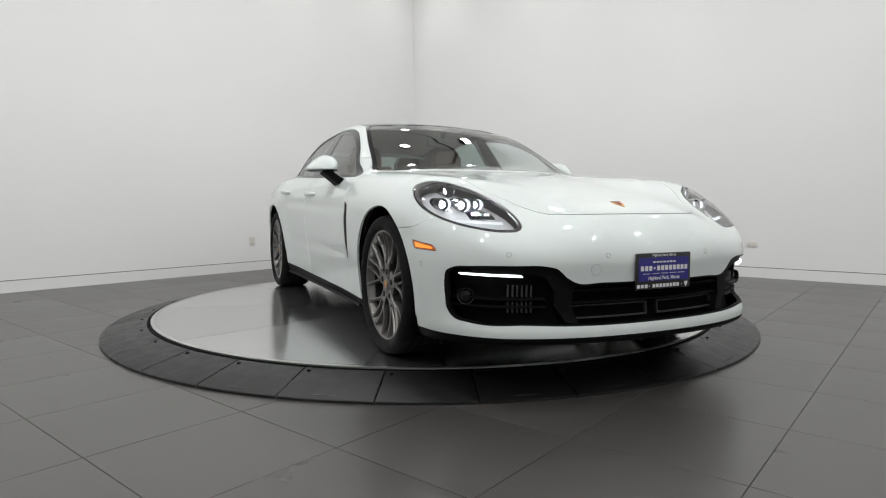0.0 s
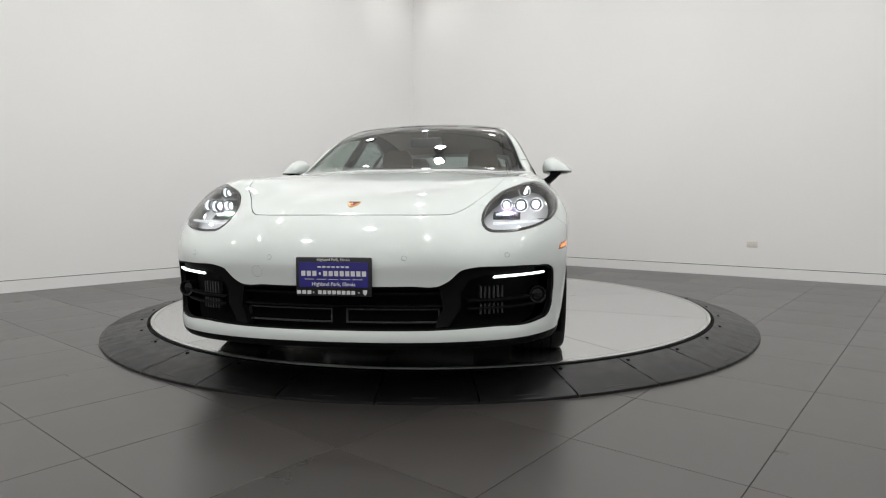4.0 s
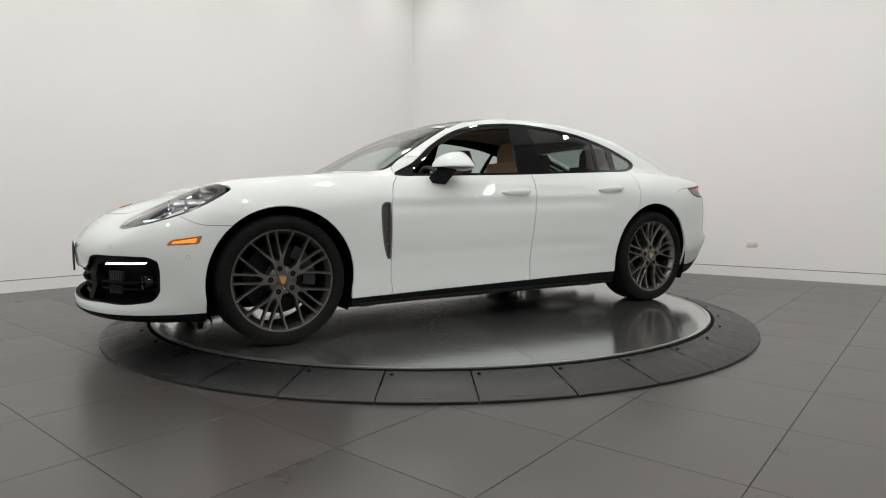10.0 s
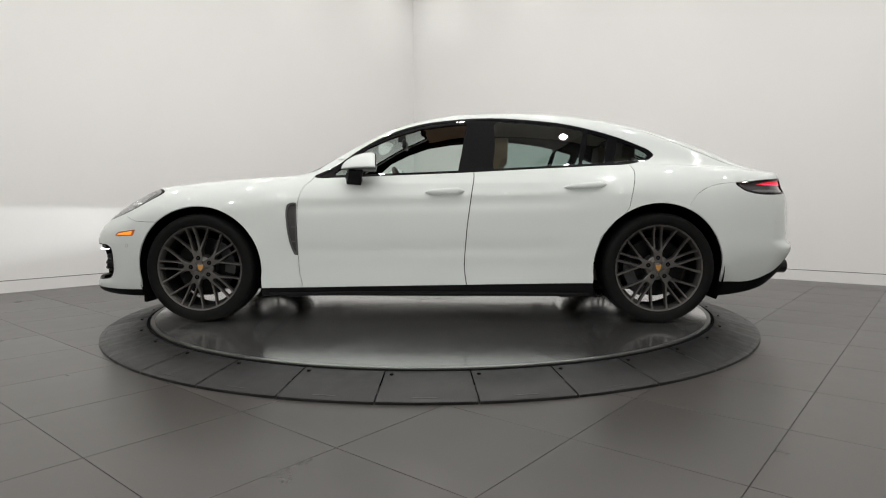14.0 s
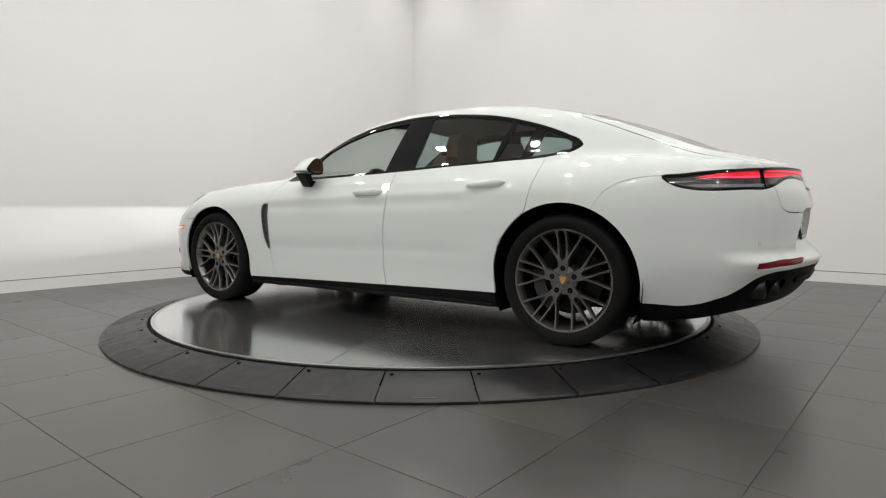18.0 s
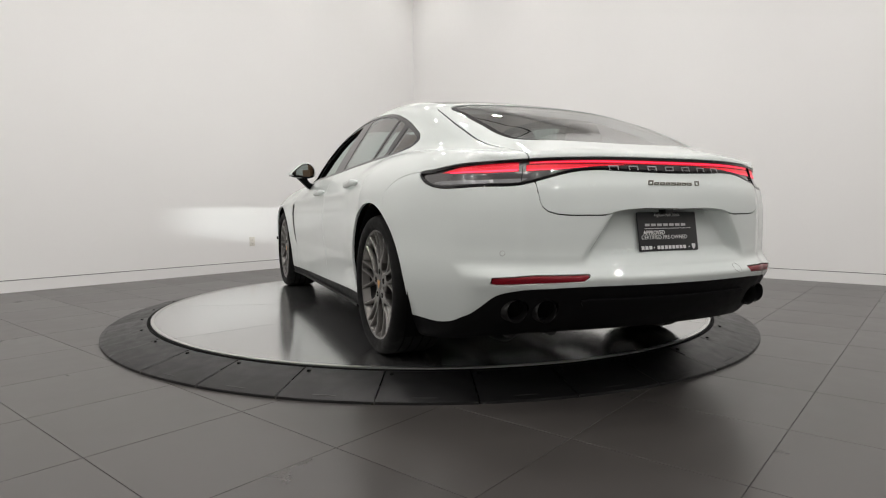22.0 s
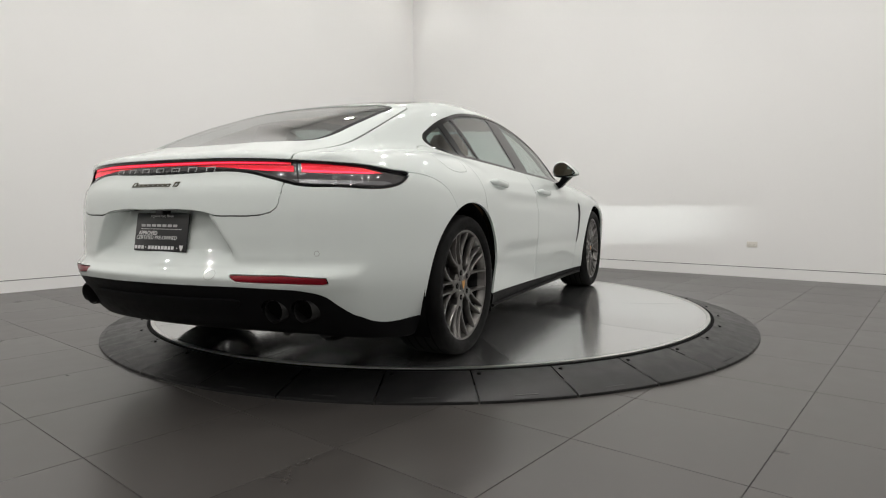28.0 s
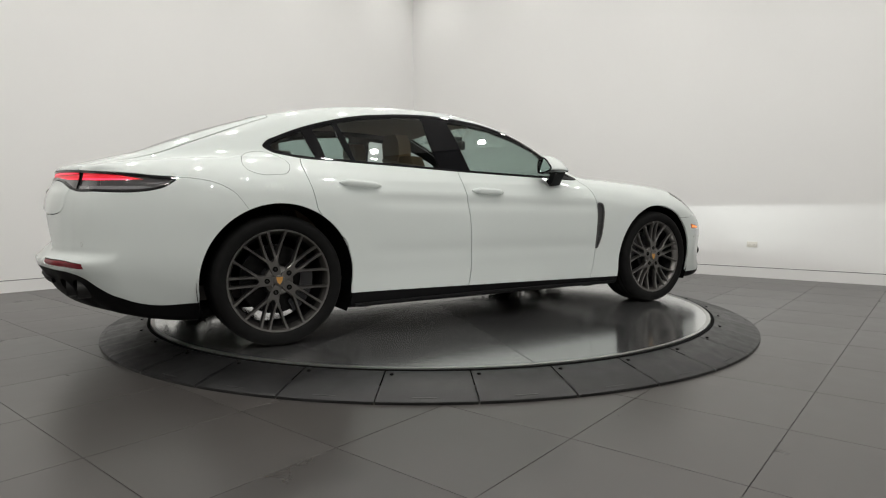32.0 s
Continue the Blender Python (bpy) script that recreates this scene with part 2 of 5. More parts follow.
# ---------------------------------------------------------------- the turntable
def turntable():
    base = thing("turntable_ring", "black rubber ramp ring of bolted segments round the turntable", "turntable ring")
    n = 33
    step = 360 / n
    prof = [(2.040, 0.0), (2.040, 0.066), (2.046, 0.070), (2.060, 0.0705), (2.306, 0.017), (2.315, 0.012), (R_RING, 0.0)]
    seg = mesh_of("ramp_segment", lathe(prof, 5, a0=0.09, a1=step - 0.09), M_RUBBER, 50)
    bolt = mesh_of("bolt", lathe([(0.0, 0.004), (0.007, 0.004), (0.010, 0.0), (0.010, -0.01)], 12), M_LINER, 40)
    slot = mesh_of("grip_slot", lathe([(2.283, 0.0222), (2.283, 0.0236), (2.288, 0.0226), (2.288, 0.0212)], 4, a0=step * 0.36, a1=step * 0.60), M_SLOT, 40)
    for i in range(n):
        a = -96.1 + i * step
        s = part("ramp_segment", seg, None, base)
        s.matrix_basis = pose(0, 0, 0, 0, 0, a)
        part("grip_slot", slot, None, s)
        b = part("bolt", bolt, None, s)
        b.matrix_basis = pose(2.085 * math.cos(radians(0.95)), 2.085 * math.sin(radians(0.95)), 0.0655)
    part("inner_kerb", lathe([(2.0285, 0.0), (2.0285, 0.069), (2.0295, 0.0735), (2.046, 0.0735), (2.048, 0.069), (2.048, 0.0)], 160), M_LINER, base, "dark gap edge")
    deck = thing("turntable", "round brushed metal turntable deck in ten wedge plates", "turntable")
    wedge = bmesh.new()
    pts = [(0.10 * math.cos(a), 0.10 * math.sin(a)) for a in (radians(36 - 1.2), radians(18), radians(1.2))]
    outer = [(2.0 * math.cos(radians(d)), 2.0 * math.sin(radians(d))) for d in np.linspace(0.05, 35.95, 14)]
    prism(outer + pts, DECK - 0.012, DECK, wedge)
    data = mesh_of("wedge_plate", wedge, M_DECK)
    for i in range(10):
        part("wedge_plate", data, None, deck).matrix_basis = pose(0, 0, 0, 0, 0, 2.2 + 36 * i)
    part("hub_plate", lathe([(0.0, DECK - 0.001), (0.098, DECK - 0.001), (0.099, DECK - 0.01)], 40), M_DECK, deck, smooth=30)
    part("rim_band", lathe([(2.001, DECK - 0.02), (2.001, DECK + 0.0015), (R_DECK, DECK + 0.0015), (R_DECK + 0.001, DECK - 0.03)], 200), M_STEEL_RIM, deck, "bright metal edge band", smooth=30)
    part("under_frame", lathe([(0.0, 0.02), (1.99, 0.02), (1.99, DECK - 0.013), (0.0, DECK - 0.013)], 64), M_BLACK, deck)
    return deck


M_SLOT = mat("slot_rubber", (0.03, 0.03, 0.03), 0.5)
M_STEEL_RIM = mat("rim_steel", (0.62, 0.62, 0.61), 0.3, metal=1.0)
DECK_THING = turntable()


# ---------------------------------------------------------------- the car's outer surface
# Car space: x forward, y to its left, z up from the deck; the origin lies midway between the axles.
class Curve:
    """Smooth curve through knots (cubic Hermite, limited slopes)."""

    def __init__(self, xs, ys):
        self.x, self.y = np.array(xs, float), np.array(ys, float)
        h = np.diff(self.x)
        d = np.diff(self.y, axis=0) / h.reshape(-1, *([1] * (self.y.ndim - 1)))
        m = np.empty_like(self.y)
        m[1:-1] = (d[:-1] * h[1:].reshape(-1, *([1] * (self.y.ndim - 1))) + d[1:] * h[:-1].reshape(-1, *([1] * (self.y.ndim - 1)))) / (h[1:] + h[:-1]).reshape(-1, *([1] * (self.y.ndim - 1)))
        m[0], m[-1] = d[0], d[-1]
        self.m = m

    def __call__(self, t):
        t = np.asarray(t, float)
        i = np.clip(np.searchsorted(self.x, t) - 1, 0, len(self.x) - 2)
        h = self.x[i + 1] - self.x[i]
        s = np.clip((t - self.x[i]) / h, 0, 1)
        s2, s3 = s * s, s * s * s
        if self.y.ndim > 1:
            h, s, s2, s3 = h[..., None], s[..., None], s2[..., None], s3[..., None]
        return (2 * s3 - 3 * s2 + 1) * self.y[i] + (s3 - 2 * s2 + s) * h * self.m[i] + (3 * s2 - 2 * s3) * self.y[i + 1] + (s3 - s2) * h * self.m[i + 1]


def smax(a, b, k):
    h = np.clip(0.5 + 0.5 * (a - b) / k, 0, 1)
    return b + (a - b) * h + k * h * (1 - h)


def smin(a, b, k):
    return -smax(-a, -b, k)


def step01(a, b, x):
    s = np.clip((x - a) / (b - a), 0, 1)
    return s * s * (3 - 2 * s)


# half width by height (rows) along the length
ST_X = [-2.6, -2.2, -1.8, -1.4, -0.9, 0.0, 0.8, 1.3, 1.65, 2.0, 2.3]
ST_Z = [0.15, 0.25, 0.36, 0.45, 0.60, 0.75, 0.85, 0.95, 1.05]
W_ROWS = [
    Curve(ST_X, [.68, .755, .86, .90, .885, .875, .885, .910, .905, .870, .800]),
    Curve(ST_X, [.70, .79, .90, .93, .905, .895, .905, .930, .930, .895, .830]),
    Curve(ST_X, [.73, .82, .93, .95, .918, .908, .918, .943, .945, .910, .850]),
    Curve(ST_X, [.75, .838, .942, .960, .932, .922, .932, .950, .952, .918, .860]),
    Curve(ST_X, [.76, .842, .945, .966, .942, .936, .945, .957, .957, .922, .860]),
    Curve(ST_X, [.76, .840, .943, .966, .945, .936, .945, .955, .950, .910, .850]),
    Curve(ST_X, [.74, .830, .925, .955, .930, .920, .925, .930, .915, .870, .800]),
    Curve(ST_X, [.70, .800, .890, .920, .895, .880, .875, .860, .830, .780, .720]),
    Curve(ST_X, [.64, .760, .830, .850, .830, .820, .800, .760, .720, .680, .620])]
NOSE = Curve([0.12, 0.15, 0.19, 0.23, 0.28, 0.36, 0.45, 0.52, 0.58, 0.64, 0.70, 0.80, 1.0, 1.5],
             [2.30, 2.36, 2.425, 2.435, 2.42, 2.415, 2.42, 2.425, 2.415, 2.385, 2.34, 2.26, 2.1, 1.7])
TAIL = Curve([0.12, 0.2, 0.3, 0.40, 0.45, 0.478, 0.495, 0.515, 0.56, 0.65, 0.75, 0.82, 0.88, 0.93, 0.965, 1.0, 1.1, 1.5],
             [-2.34, -2.40, -2.50, -2.560, -2.588, -2.591, -2.577, -2.558, -2.551, -2.55, -2.545, -2.53, -2.50, -2.49, -2.50, -2.47, -2.4, -2.2])
HOOD_C = Curve([-2.6, -2.5, -2.45, -2.3, -2.1, -1.8, -1.4, -1.06, -0.5, 0, 0.5, 0.95, 1.1, 1.4, 1.7, 2.0, 2.16, 2.3, 2.38, 2.44],
               [.90, .95, .965, 1.0, 1.04, 1.06, 1.05, 1.03, 1.005, .995, .985, .972, .955, .915, .866, .80, .752, .69, .63, .56])
HOOD_F = Curve([-2.6, -2.45, -2.3, -2.1, -1.8, -1.4, -1.06, -0.5, 0, 0.5, 0.85, 1.0, 1.188, 1.375, 1.56, 1.814, 1.978, 2.139, 2.25, 2.4],
               [.88, .93, .96, .985, 1.01, 1.025, 1.01, .985, .97, .958, .957, .950, .938, .925, .908, .865, .785, .69, .62, .52])
ROOF = Curve([-2.6, -2.47, -2.39, -2.12, -1.94, -1.71, -1.49, -1.26, -1.04, -0.82, -0.6, -0.37, -0.15, 0.07, 0.29, 0.5, 0.75, 0.95, 1.3],
             [.89, .945, .970, 1.065, 1.143, 1.230, 1.298, 1.352, 1.389, 1.411, 1.421, 1.420, 1.406, 1.368, 1.300, 1.200, 1.068, .968, .78])
CABIN = Curve([-2.6, -2.4, -2.1, -1.8, -1.4, -1.0, -0.5, 0.0, 0.4, 0.7, 0.95, 1.3],
              [.51, .565, .64, .712, .79, .835, .85, .85, .835, .79, .74, .66])


def half_width(x, z):
    rows = np.stack([c(x) for c in W_ROWS])
    zk = np.array(ST_Z)
    i = np.clip(np.searchsorted(zk, z) - 1, 0, len(zk) - 2)
    d = np.diff(rows, axis=0) / np.diff(zk)[:, None]
    m = np.concatenate([d[:1], 0.5 * (d[1:] + d[:-1]), d[-1:]])
    k = np.arange(rows.shape[1])
    h = zk[i + 1] - zk[i]
    s = np.clip((z - zk[i]) / h, 0, 1)
    s2, s3 = s * s, s * s * s
    w = (2 * s3 - 3 * s2 + 1) * rows[i, k] + (s3 - 2 * s2 + s) * h * m[i, k] + (3 * s2 - 2 * s3) * rows[i + 1, k] + (s3 - s2) * h * m[i + 1, k]
    # waist crease and lower door sculpting between the wheels
    mid = step01(-1.05, -0.75, x) * (1 - step01(0.75, 1.0, x))
    zc = 0.805 - 0.02 * x
    w = w - mid * 0.0065 * np.exp(-((z - zc + 0.045) / 0.035) ** 2) + mid * 0.003 * np.exp(-((z - zc - 0.012) / 0.02) ** 2)
    zl = 0.44 - 0.01 * x
    w = w - mid * 0.005 * np.exp(-((z - zl - 0.03) / 0.05) ** 2)
    return w


def body_field(p):
    """Negative inside the body, positive outside."""
    x, y, z = p[:, 0], np.abs(p[:, 1]), p[:, 2]
    y2 = y * y
    g = step01(0.25, 0.70, y)
    top = z - (HOOD_C(x) + (HOOD_F(x) - HOOD_C(x)) * g - 2.2 * np.clip(y - 0.72, 0, None) ** 2)
    front = x - (NOSE(z) - 0.20 * y2 - 0.25 * y2 * y2)
    rear = TAIL(z) + 0.27 * y2 + 0.16 * y2 * y2 - x
    side = y - half_width(x, z)
    low = smax(smax(side, front, 0.16), smax(top, rear, 0.05), 0.085)
    dz = np.clip(z - 0.95, -0.05, None)
    cab = smax(y - (CABIN(x) - 0.52 * dz - 0.25 * dz * np.abs(dz)), z - (ROOF(x) - 0.085 * y2 - 0.10 * y2 * y2), 0.065)
    cab = smax(smax(cab, rear, 0.05), x - 1.25, 0.05)
    f = smin(low, cab, 0.05)
    floor_z = 0.165 + 0.085 * step01(-1.9, -2.5, x) + 0.01 * step01(1.9, 2.4, x)
    return smax(f, floor_z - z, 0.02)


def body_normals(p):
    e = 1.5e-3
    n = np.stack([body_field(p + d) - body_field(p - d) for d in np.eye(3) * e], 1)
    return n / np.linalg.norm(n, axis=1, keepdims=True)


def shoot(origin, way, far=2.6, steps=46):
    """The first crossing of the body's surface along rays from inside."""
    hi = np.full(len(origin), far)
    for k in range(30, 0, -1):
        r = far * k / 30
        hi = np.where(body_field(origin + way * r) > 0, r, hi)
    lo = hi - far / 30
    for _ in range(steps):
        midd = 0.5 * (lo + hi)
        inside = body_field(origin + way * midd[:, None]) < 0
        lo, hi = np.where(inside, midd, lo), np.where(inside, hi, midd)
    return origin + way * hi[:, None]


def half_shell(nu=290, nv=180, nc=110):
    """Vertices, triangles and normals of the left half of the body."""
    ax, zc = 1.9, 0.55
    o, d = [], []
    v = np.radians(np.linspace(-90, 90, nv))
    for k in range(nc):
        ph = math.pi / 2 * (1 - k / nc)
        o.append(np.tile([-ax, 0, zc], (nv, 1)))
        d.append(np.stack([np.full(nv, -math.sin(ph)), math.cos(ph) * np.cos(v), math.cos(ph) * np.sin(v)], 1))
    for xx in np.linspace(-ax, ax, nu):
        o.append(np.tile([xx, 0, zc], (nv, 1)))
        d.append(np.stack([0 * v, np.cos(v), np.sin(v)], 1))
    for k in range(1, nc + 1):
        ph = math.pi / 2 * k / nc
        o.append(np.tile([ax, 0, zc], (nv, 1)))
        d.append(np.stack([np.full(nv, math.sin(ph)), math.cos(ph) * np.cos(v), math.cos(ph) * np.sin(v)], 1))
    rows = len(o)
    P = shoot(np.concatenate(o), np.concatenate(d), steps=18)
    P[:, 1] = np.maximum(P[:, 1], 0)
    idx = np.arange(rows * nv).reshape(rows, nv)
    a, b, c, e = idx[:-1, :-1].ravel(), idx[1:, :-1].ravel(), idx[1:, 1:].ravel(), idx[:-1, 1:].ravel()
    T = np.concatenate([np.stack([a, c, b], 1), np.stack([a, e, c], 1)])
    N = body_normals(P)
    return P, T, N


def plate_pocket(sh):
    """Press the number plate's recess into a sheet of the tail."""
    x, y, z = sh.V.T
    edge = 0.275 + (0.735 - z) * 0.72
    d = (1 - step01(edge - 0.045, edge + 0.02, y)) * step01(0.515, 0.58, z) * (x < -2.2) * (0.050 + 0.22 * np.clip(z - 0.57, 0, 0.17))
    V = sh.V + np.stack([d, 0 * d, 0 * d], 1)
    n = np.cross(V[sh.T[:, 1]] - V[sh.T[:, 0]], V[sh.T[:, 2]] - V[sh.T[:, 0]])
    N = np.zeros_like(V)
    for k in range(3):
        np.add.at(N, sh.T[:, k], n)
    N[V[:, 1] < 1e-6, 1] = 0
    N /= np.maximum(np.linalg.norm(N, axis=1, keepdims=True), 1e-12)
    grew = np.zeros(len(V), bool)
    hot = (d > 1e-6)[sh.T].any(1)
    grew[sh.T[hot].ravel()] = True
    return Sheet(V, sh.T, np.where(grew[:, None], N, sh.N))


# ---------------------------------------------------------------- cutting the surface into panels
class Sheet:
    """Triangles of the outer surface with their true normals."""

    def __init__(self, V, T, N):
        self.V, self.T, self.N = V, T, N

    def keep(self, f):
        """The part where f < 0, cut cleanly along f = 0."""
        f = np.where(np.abs(f) < 1e-7, 1e-7, f)
        T, ins = self.T, f[self.T] < 0
        cnt = ins.sum(1)
        whole, one, two = T[cnt == 3], T[cnt == 1], T[cnt == 2]
        i1, i2 = ins[cnt == 1], ins[cnt == 2]
        r1 = np.argmax(i1, 1)
        one = np.stack([one[np.arange(len(one)), (r1 + k) % 3] for k in range(3)], 1) if len(one) else one
        r2 = np.argmin(i2, 1)
        two = np.stack([two[np.arange(len(two)), (r2 + k) % 3] for k in range(3)], 1) if len(two) else two
        edges = np.concatenate([one[:, [0, 1]], one[:, [0, 2]], two[:, [1, 0]], two[:, [2, 0]]])
        key = np.sort(edges, 1)
        uk, inv = np.unique(key, axis=0, return_inverse=True) if len(key) else (key, np.zeros(0, int))
        inv = inv.reshape(-1)
        a, b = uk[:, 0], uk[:, 1]
        t = (f[a] / (f[a] - f[b]))[:, None] if len(uk) else np.zeros((0, 1))
        V2 = self.V[a] + (self.V[b] - self.V[a]) * t
        N2 = self.N[a] + (self.N[b] - self.N[a]) * t
        base = len(self.V)
        n1, n2 = len(one), len(two)
        e = base + inv
        ab, ac, ba, ca = e[:n1], e[n1:2 * n1], e[2 * n1:2 * n1 + n2], e[2 * n1 + n2:]
        tris = [whole, np.stack([one[:, 0], ab, ac], 1), np.stack([two[:, 1], two[:, 2], ba], 1), np.stack([two[:, 2], ca, ba], 1)]
        T = np.concatenate(tris)
        V, N = np.concatenate([self.V, V2]), np.concatenate([self.N, N2])
        used, back = np.unique(T, return_inverse=True)
        N = N[used]
        N = N / np.maximum(np.linalg.norm(N, axis=1, keepdims=True), 1e-9)
        return Sheet(V[used], back.reshape(-1, 3), N)

    def split(self, field, gap=0.0):
        """(inside, outside) along field = 0, leaving a joint of width 2 * gap."""
        f = field(self.V)
        return self.keep(f + gap), self.keep(gap - f)

    def refine(self, times=1):
        """Split every triangle into four."""
        sh = self
        for _ in range(times):
            T = sh.T
            E = np.sort(np.concatenate([T[:, [0, 1]], T[:, [1, 2]], T[:, [2, 0]]]), 1)
            uk, inv = np.unique(E, axis=0, return_inverse=True)
            inv = inv.reshape(-1) + len(sh.V)
            n = len(T)
            ab, bc, ca = inv[:n], inv[n:2 * n], inv[2 * n:]
            V = np.concatenate([sh.V, (sh.V[uk[:, 0]] + sh.V[uk[:, 1]]) / 2])
            N = np.concatenate([sh.N, (sh.N[uk[:, 0]] + sh.N[uk[:, 1]]) / 2])
            N /= np.linalg.norm(N, axis=1, keepdims=True)
            T = np.concatenate([np.stack(q, 1) for q in ((T[:, 0], ab, ca), (ab, T[:, 1], bc), (ca, bc, T[:, 2]), (ab, bc, ca))])
            sh = Sheet(V, T, N)
        return sh

    def __add__(self, o):
        return Sheet(np.concatenate([self.V, o.V]), np.concatenate([self.T, o.T + len(self.V)]), np.concatenate([self.N, o.N]))

    def inset(self, d):
        return Sheet(self.V - self.N * d, self.T, self.N)


def smooth_loop(pts, n=10, closed=True):
    """A rounded loop through points."""
    p = np.array(pts, float)
    out = []
    m = len(p)
    for i in range(m if closed else m - 1):
        a, b, c, d = (p[(i + k - 1) % m] for k in range(4)) if closed else (p[max(i - 1, 0)], p[i], p[i + 1], p[min(i + 2, m - 1)])
        la, lb, lc = (max(np.linalg.norm(q), 1e-6) for q in (b - a, c - b, d - c))
        m1 = ((b - a) / la * lb + (c - b) / lb * la) / (la + lb) * lb
        m2 = ((c - b) / lb * lc + (d - c) / lc * lb) / (lb + lc) * lb
        if not closed and i == 0:
            m1 = c - b
        if not closed and i == m - 2:
            m2 = c - b
        for k in range(n):
            s = k / n
            out.append((2 * s**3 - 3 * s * s + 1) * b + (s**3 - 2 * s * s + s) * m1 + (3 * s * s - 2 * s**3) * c + (s**3 - s * s) * m2)
    if not closed:
        out.append(p[-1])
    return np.array(out)


def loop_distance(q, loop):
    """Signed distance to a closed loop, negative inside."""
    lo, hi = loop.min(0), loop.max(0)
    away = np.maximum(lo - q, q - hi).max(1)
    near = away < 0.1
    if not near.all():
        out = away.copy()
        out[near] = loop_distance(q[near], loop) if near.any() else 0
        return out
    best = np.full(len(q), 1e9)
    inside = np.zeros(len(q), bool)
    for a, b in zip(loop, np.roll(loop, -1, 0)):
        ab = b - a
        t = np.clip(((q - a) @ ab) / max(ab @ ab, 1e-12), 0, 1)
        d = q - a - t[:, None] * ab
        best = np.minimum(best, (d * d).sum(1))
        if abs(b[1] - a[1]) > 1e-12:
            hit = ((a[1] > q[:, 1]) != (b[1] > q[:, 1])) & (q[:, 0] < ab[0] * (q[:, 1] - a[1]) / ab[1] + a[0])
            inside ^= hit
    best = np.sqrt(best)
    return np.where(inside, -best, best)


def region(axes, pts, guard=None, rounded=True, n=8):
    """Field of a loop drawn in two axes ('xz', 'yz', 'xy', or 'sz', s running round the tail)."""
    loop = smooth_loop(pts, n) if rounded else np.array(pts, float)

    def field(V):
        cols = {"x": V[:, 0], "y": V[:, 1], "z": V[:, 2], "s": V[:, 1] + V[:, 0] + 2.5}
        f = loop_distance(np.stack([cols[axes[0]], cols[axes[1]]], 1), loop)
        return np.maximum(f, guard(V)) if guard else f
    return field


def polyline(pts, k=4):
    """Straight-sided loop with its corners kept."""
    p = np.array(pts, float)
    return [tuple(a + (b - a) * i / k) for a, b in zip(p, np.roll(p, -1, 0)) for i in range(k)]


def sheet_mesh(name, sh, material, mirror=None, flange=0.012, both=False):
    """A mesh from a sheet. mirror: None left, 'R' right, 'J' both halves in one. Its rims turn inwards."""
    V, T, N = sh.V, sh.T, sh.N
    _, first, same = np.unique(np.round(V, 5), axis=0, return_index=True, return_inverse=True)
    V, N, T = V[first], N[first], same.reshape(-1)[T]
    T = T[(T[:, 0] != T[:, 1]) & (T[:, 1] != T[:, 2]) & (T[:, 2] != T[:, 0])]
    E = np.concatenate([T[:, [0, 1]], T[:, [1, 2]], T[:, [2, 0]]])
    key = np.sort(E, 1)
    _, idx, cnt = np.unique(key, axis=0, return_index=True, return_counts=True)
    rim = E[idx[cnt == 1]]
    rim = rim[~((V[rim[:, 0], 1] < 1e-6) & (V[rim[:, 1], 1] < 1e-6))]
    n0 = len(V)
    allV, allN, allT = [V], [N], [T]
    if flange and len(rim):
        a, b = rim[:, 0], rim[:, 1]
        side = np.cross(V[b] - V[a], N[a])
        side = side / np.maximum(np.linalg.norm(side, axis=1, keepdims=True), 1e-9)
        k = len(rim)
        allV += [V[a], V[b], V[b] - N[b] * flange, V[a] - N[a] * flange]
        allN += [side] * 4
        i = n0 + np.arange(k)
        allT += [np.stack([i + k, i, i + 2 * k], 1), np.stack([i, i + 3 * k, i + 2 * k], 1)]
    V, N, T = np.concatenate(allV), np.concatenate(allN), np.concatenate(allT)
    flip = np.array([1, -1, 1])
    if mirror == "R":
        V, N, T = V * flip, N * flip, T[:, ::-1]
    elif mirror == "J":
        V, N, T = np.concatenate([V, V * flip]), np.concatenate([N, N * flip]), np.concatenate([T, T[:, ::-1] + len(V)])
    me = bpy.data.meshes.new(name)
    me.vertices.add(len(V))
    me.vertices.foreach_set("co", V.astype(np.float32).ravel())
    me.loops.add(T.size)
    me.loops.foreach_set("vertex_index", T.astype(np.int32).ravel())
    me.polygons.add(len(T))
    me.polygons.foreach_set("loop_start", np.arange(0, T.size, 3, dtype=np.int32))
    me.polygons.foreach_set("use_smooth", np.ones(len(T), bool))
    me.update(calc_edges=True)
    me.normals_split_custom_set_from_vertices(N.astype(np.float32).tolist())
    me.materials.append(material)
    return me


# ---------------------------------------------------------------- car materials
M_PAINT = mat("white_paint", (0.665, 0.71, 0.692), 0.6, coat=1.0, spec=0.05)
M_GLOSSBLACK = mat("gloss_black", (0.006, 0.006, 0.007), 0.045, spec=0.4)
M_TRIM = mat("satin_black_trim", (0.006, 0.006, 0.0065), 0.5, spec=0.07, vary=0.1, scale=30, bump=0.05, bump_scale=400)
M_TYRE = mat("tyre_rubber", (0.005, 0.005, 0.005), 0.7, spec=0.15, vary=0.15, scale=25, bump=0.15, bump_scale=300)
M_RIM = mat("grey_alloy", (0.155, 0.150, 0.143), 0.30, metal=0.9, vary=0.05, scale=12, coat=0.25)
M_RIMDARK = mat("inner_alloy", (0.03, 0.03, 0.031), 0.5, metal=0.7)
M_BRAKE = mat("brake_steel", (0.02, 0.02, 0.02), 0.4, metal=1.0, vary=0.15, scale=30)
M_CALIPER = mat("caliper_grey", (0.06, 0.06, 0.063), 0.45, metal=0.5)
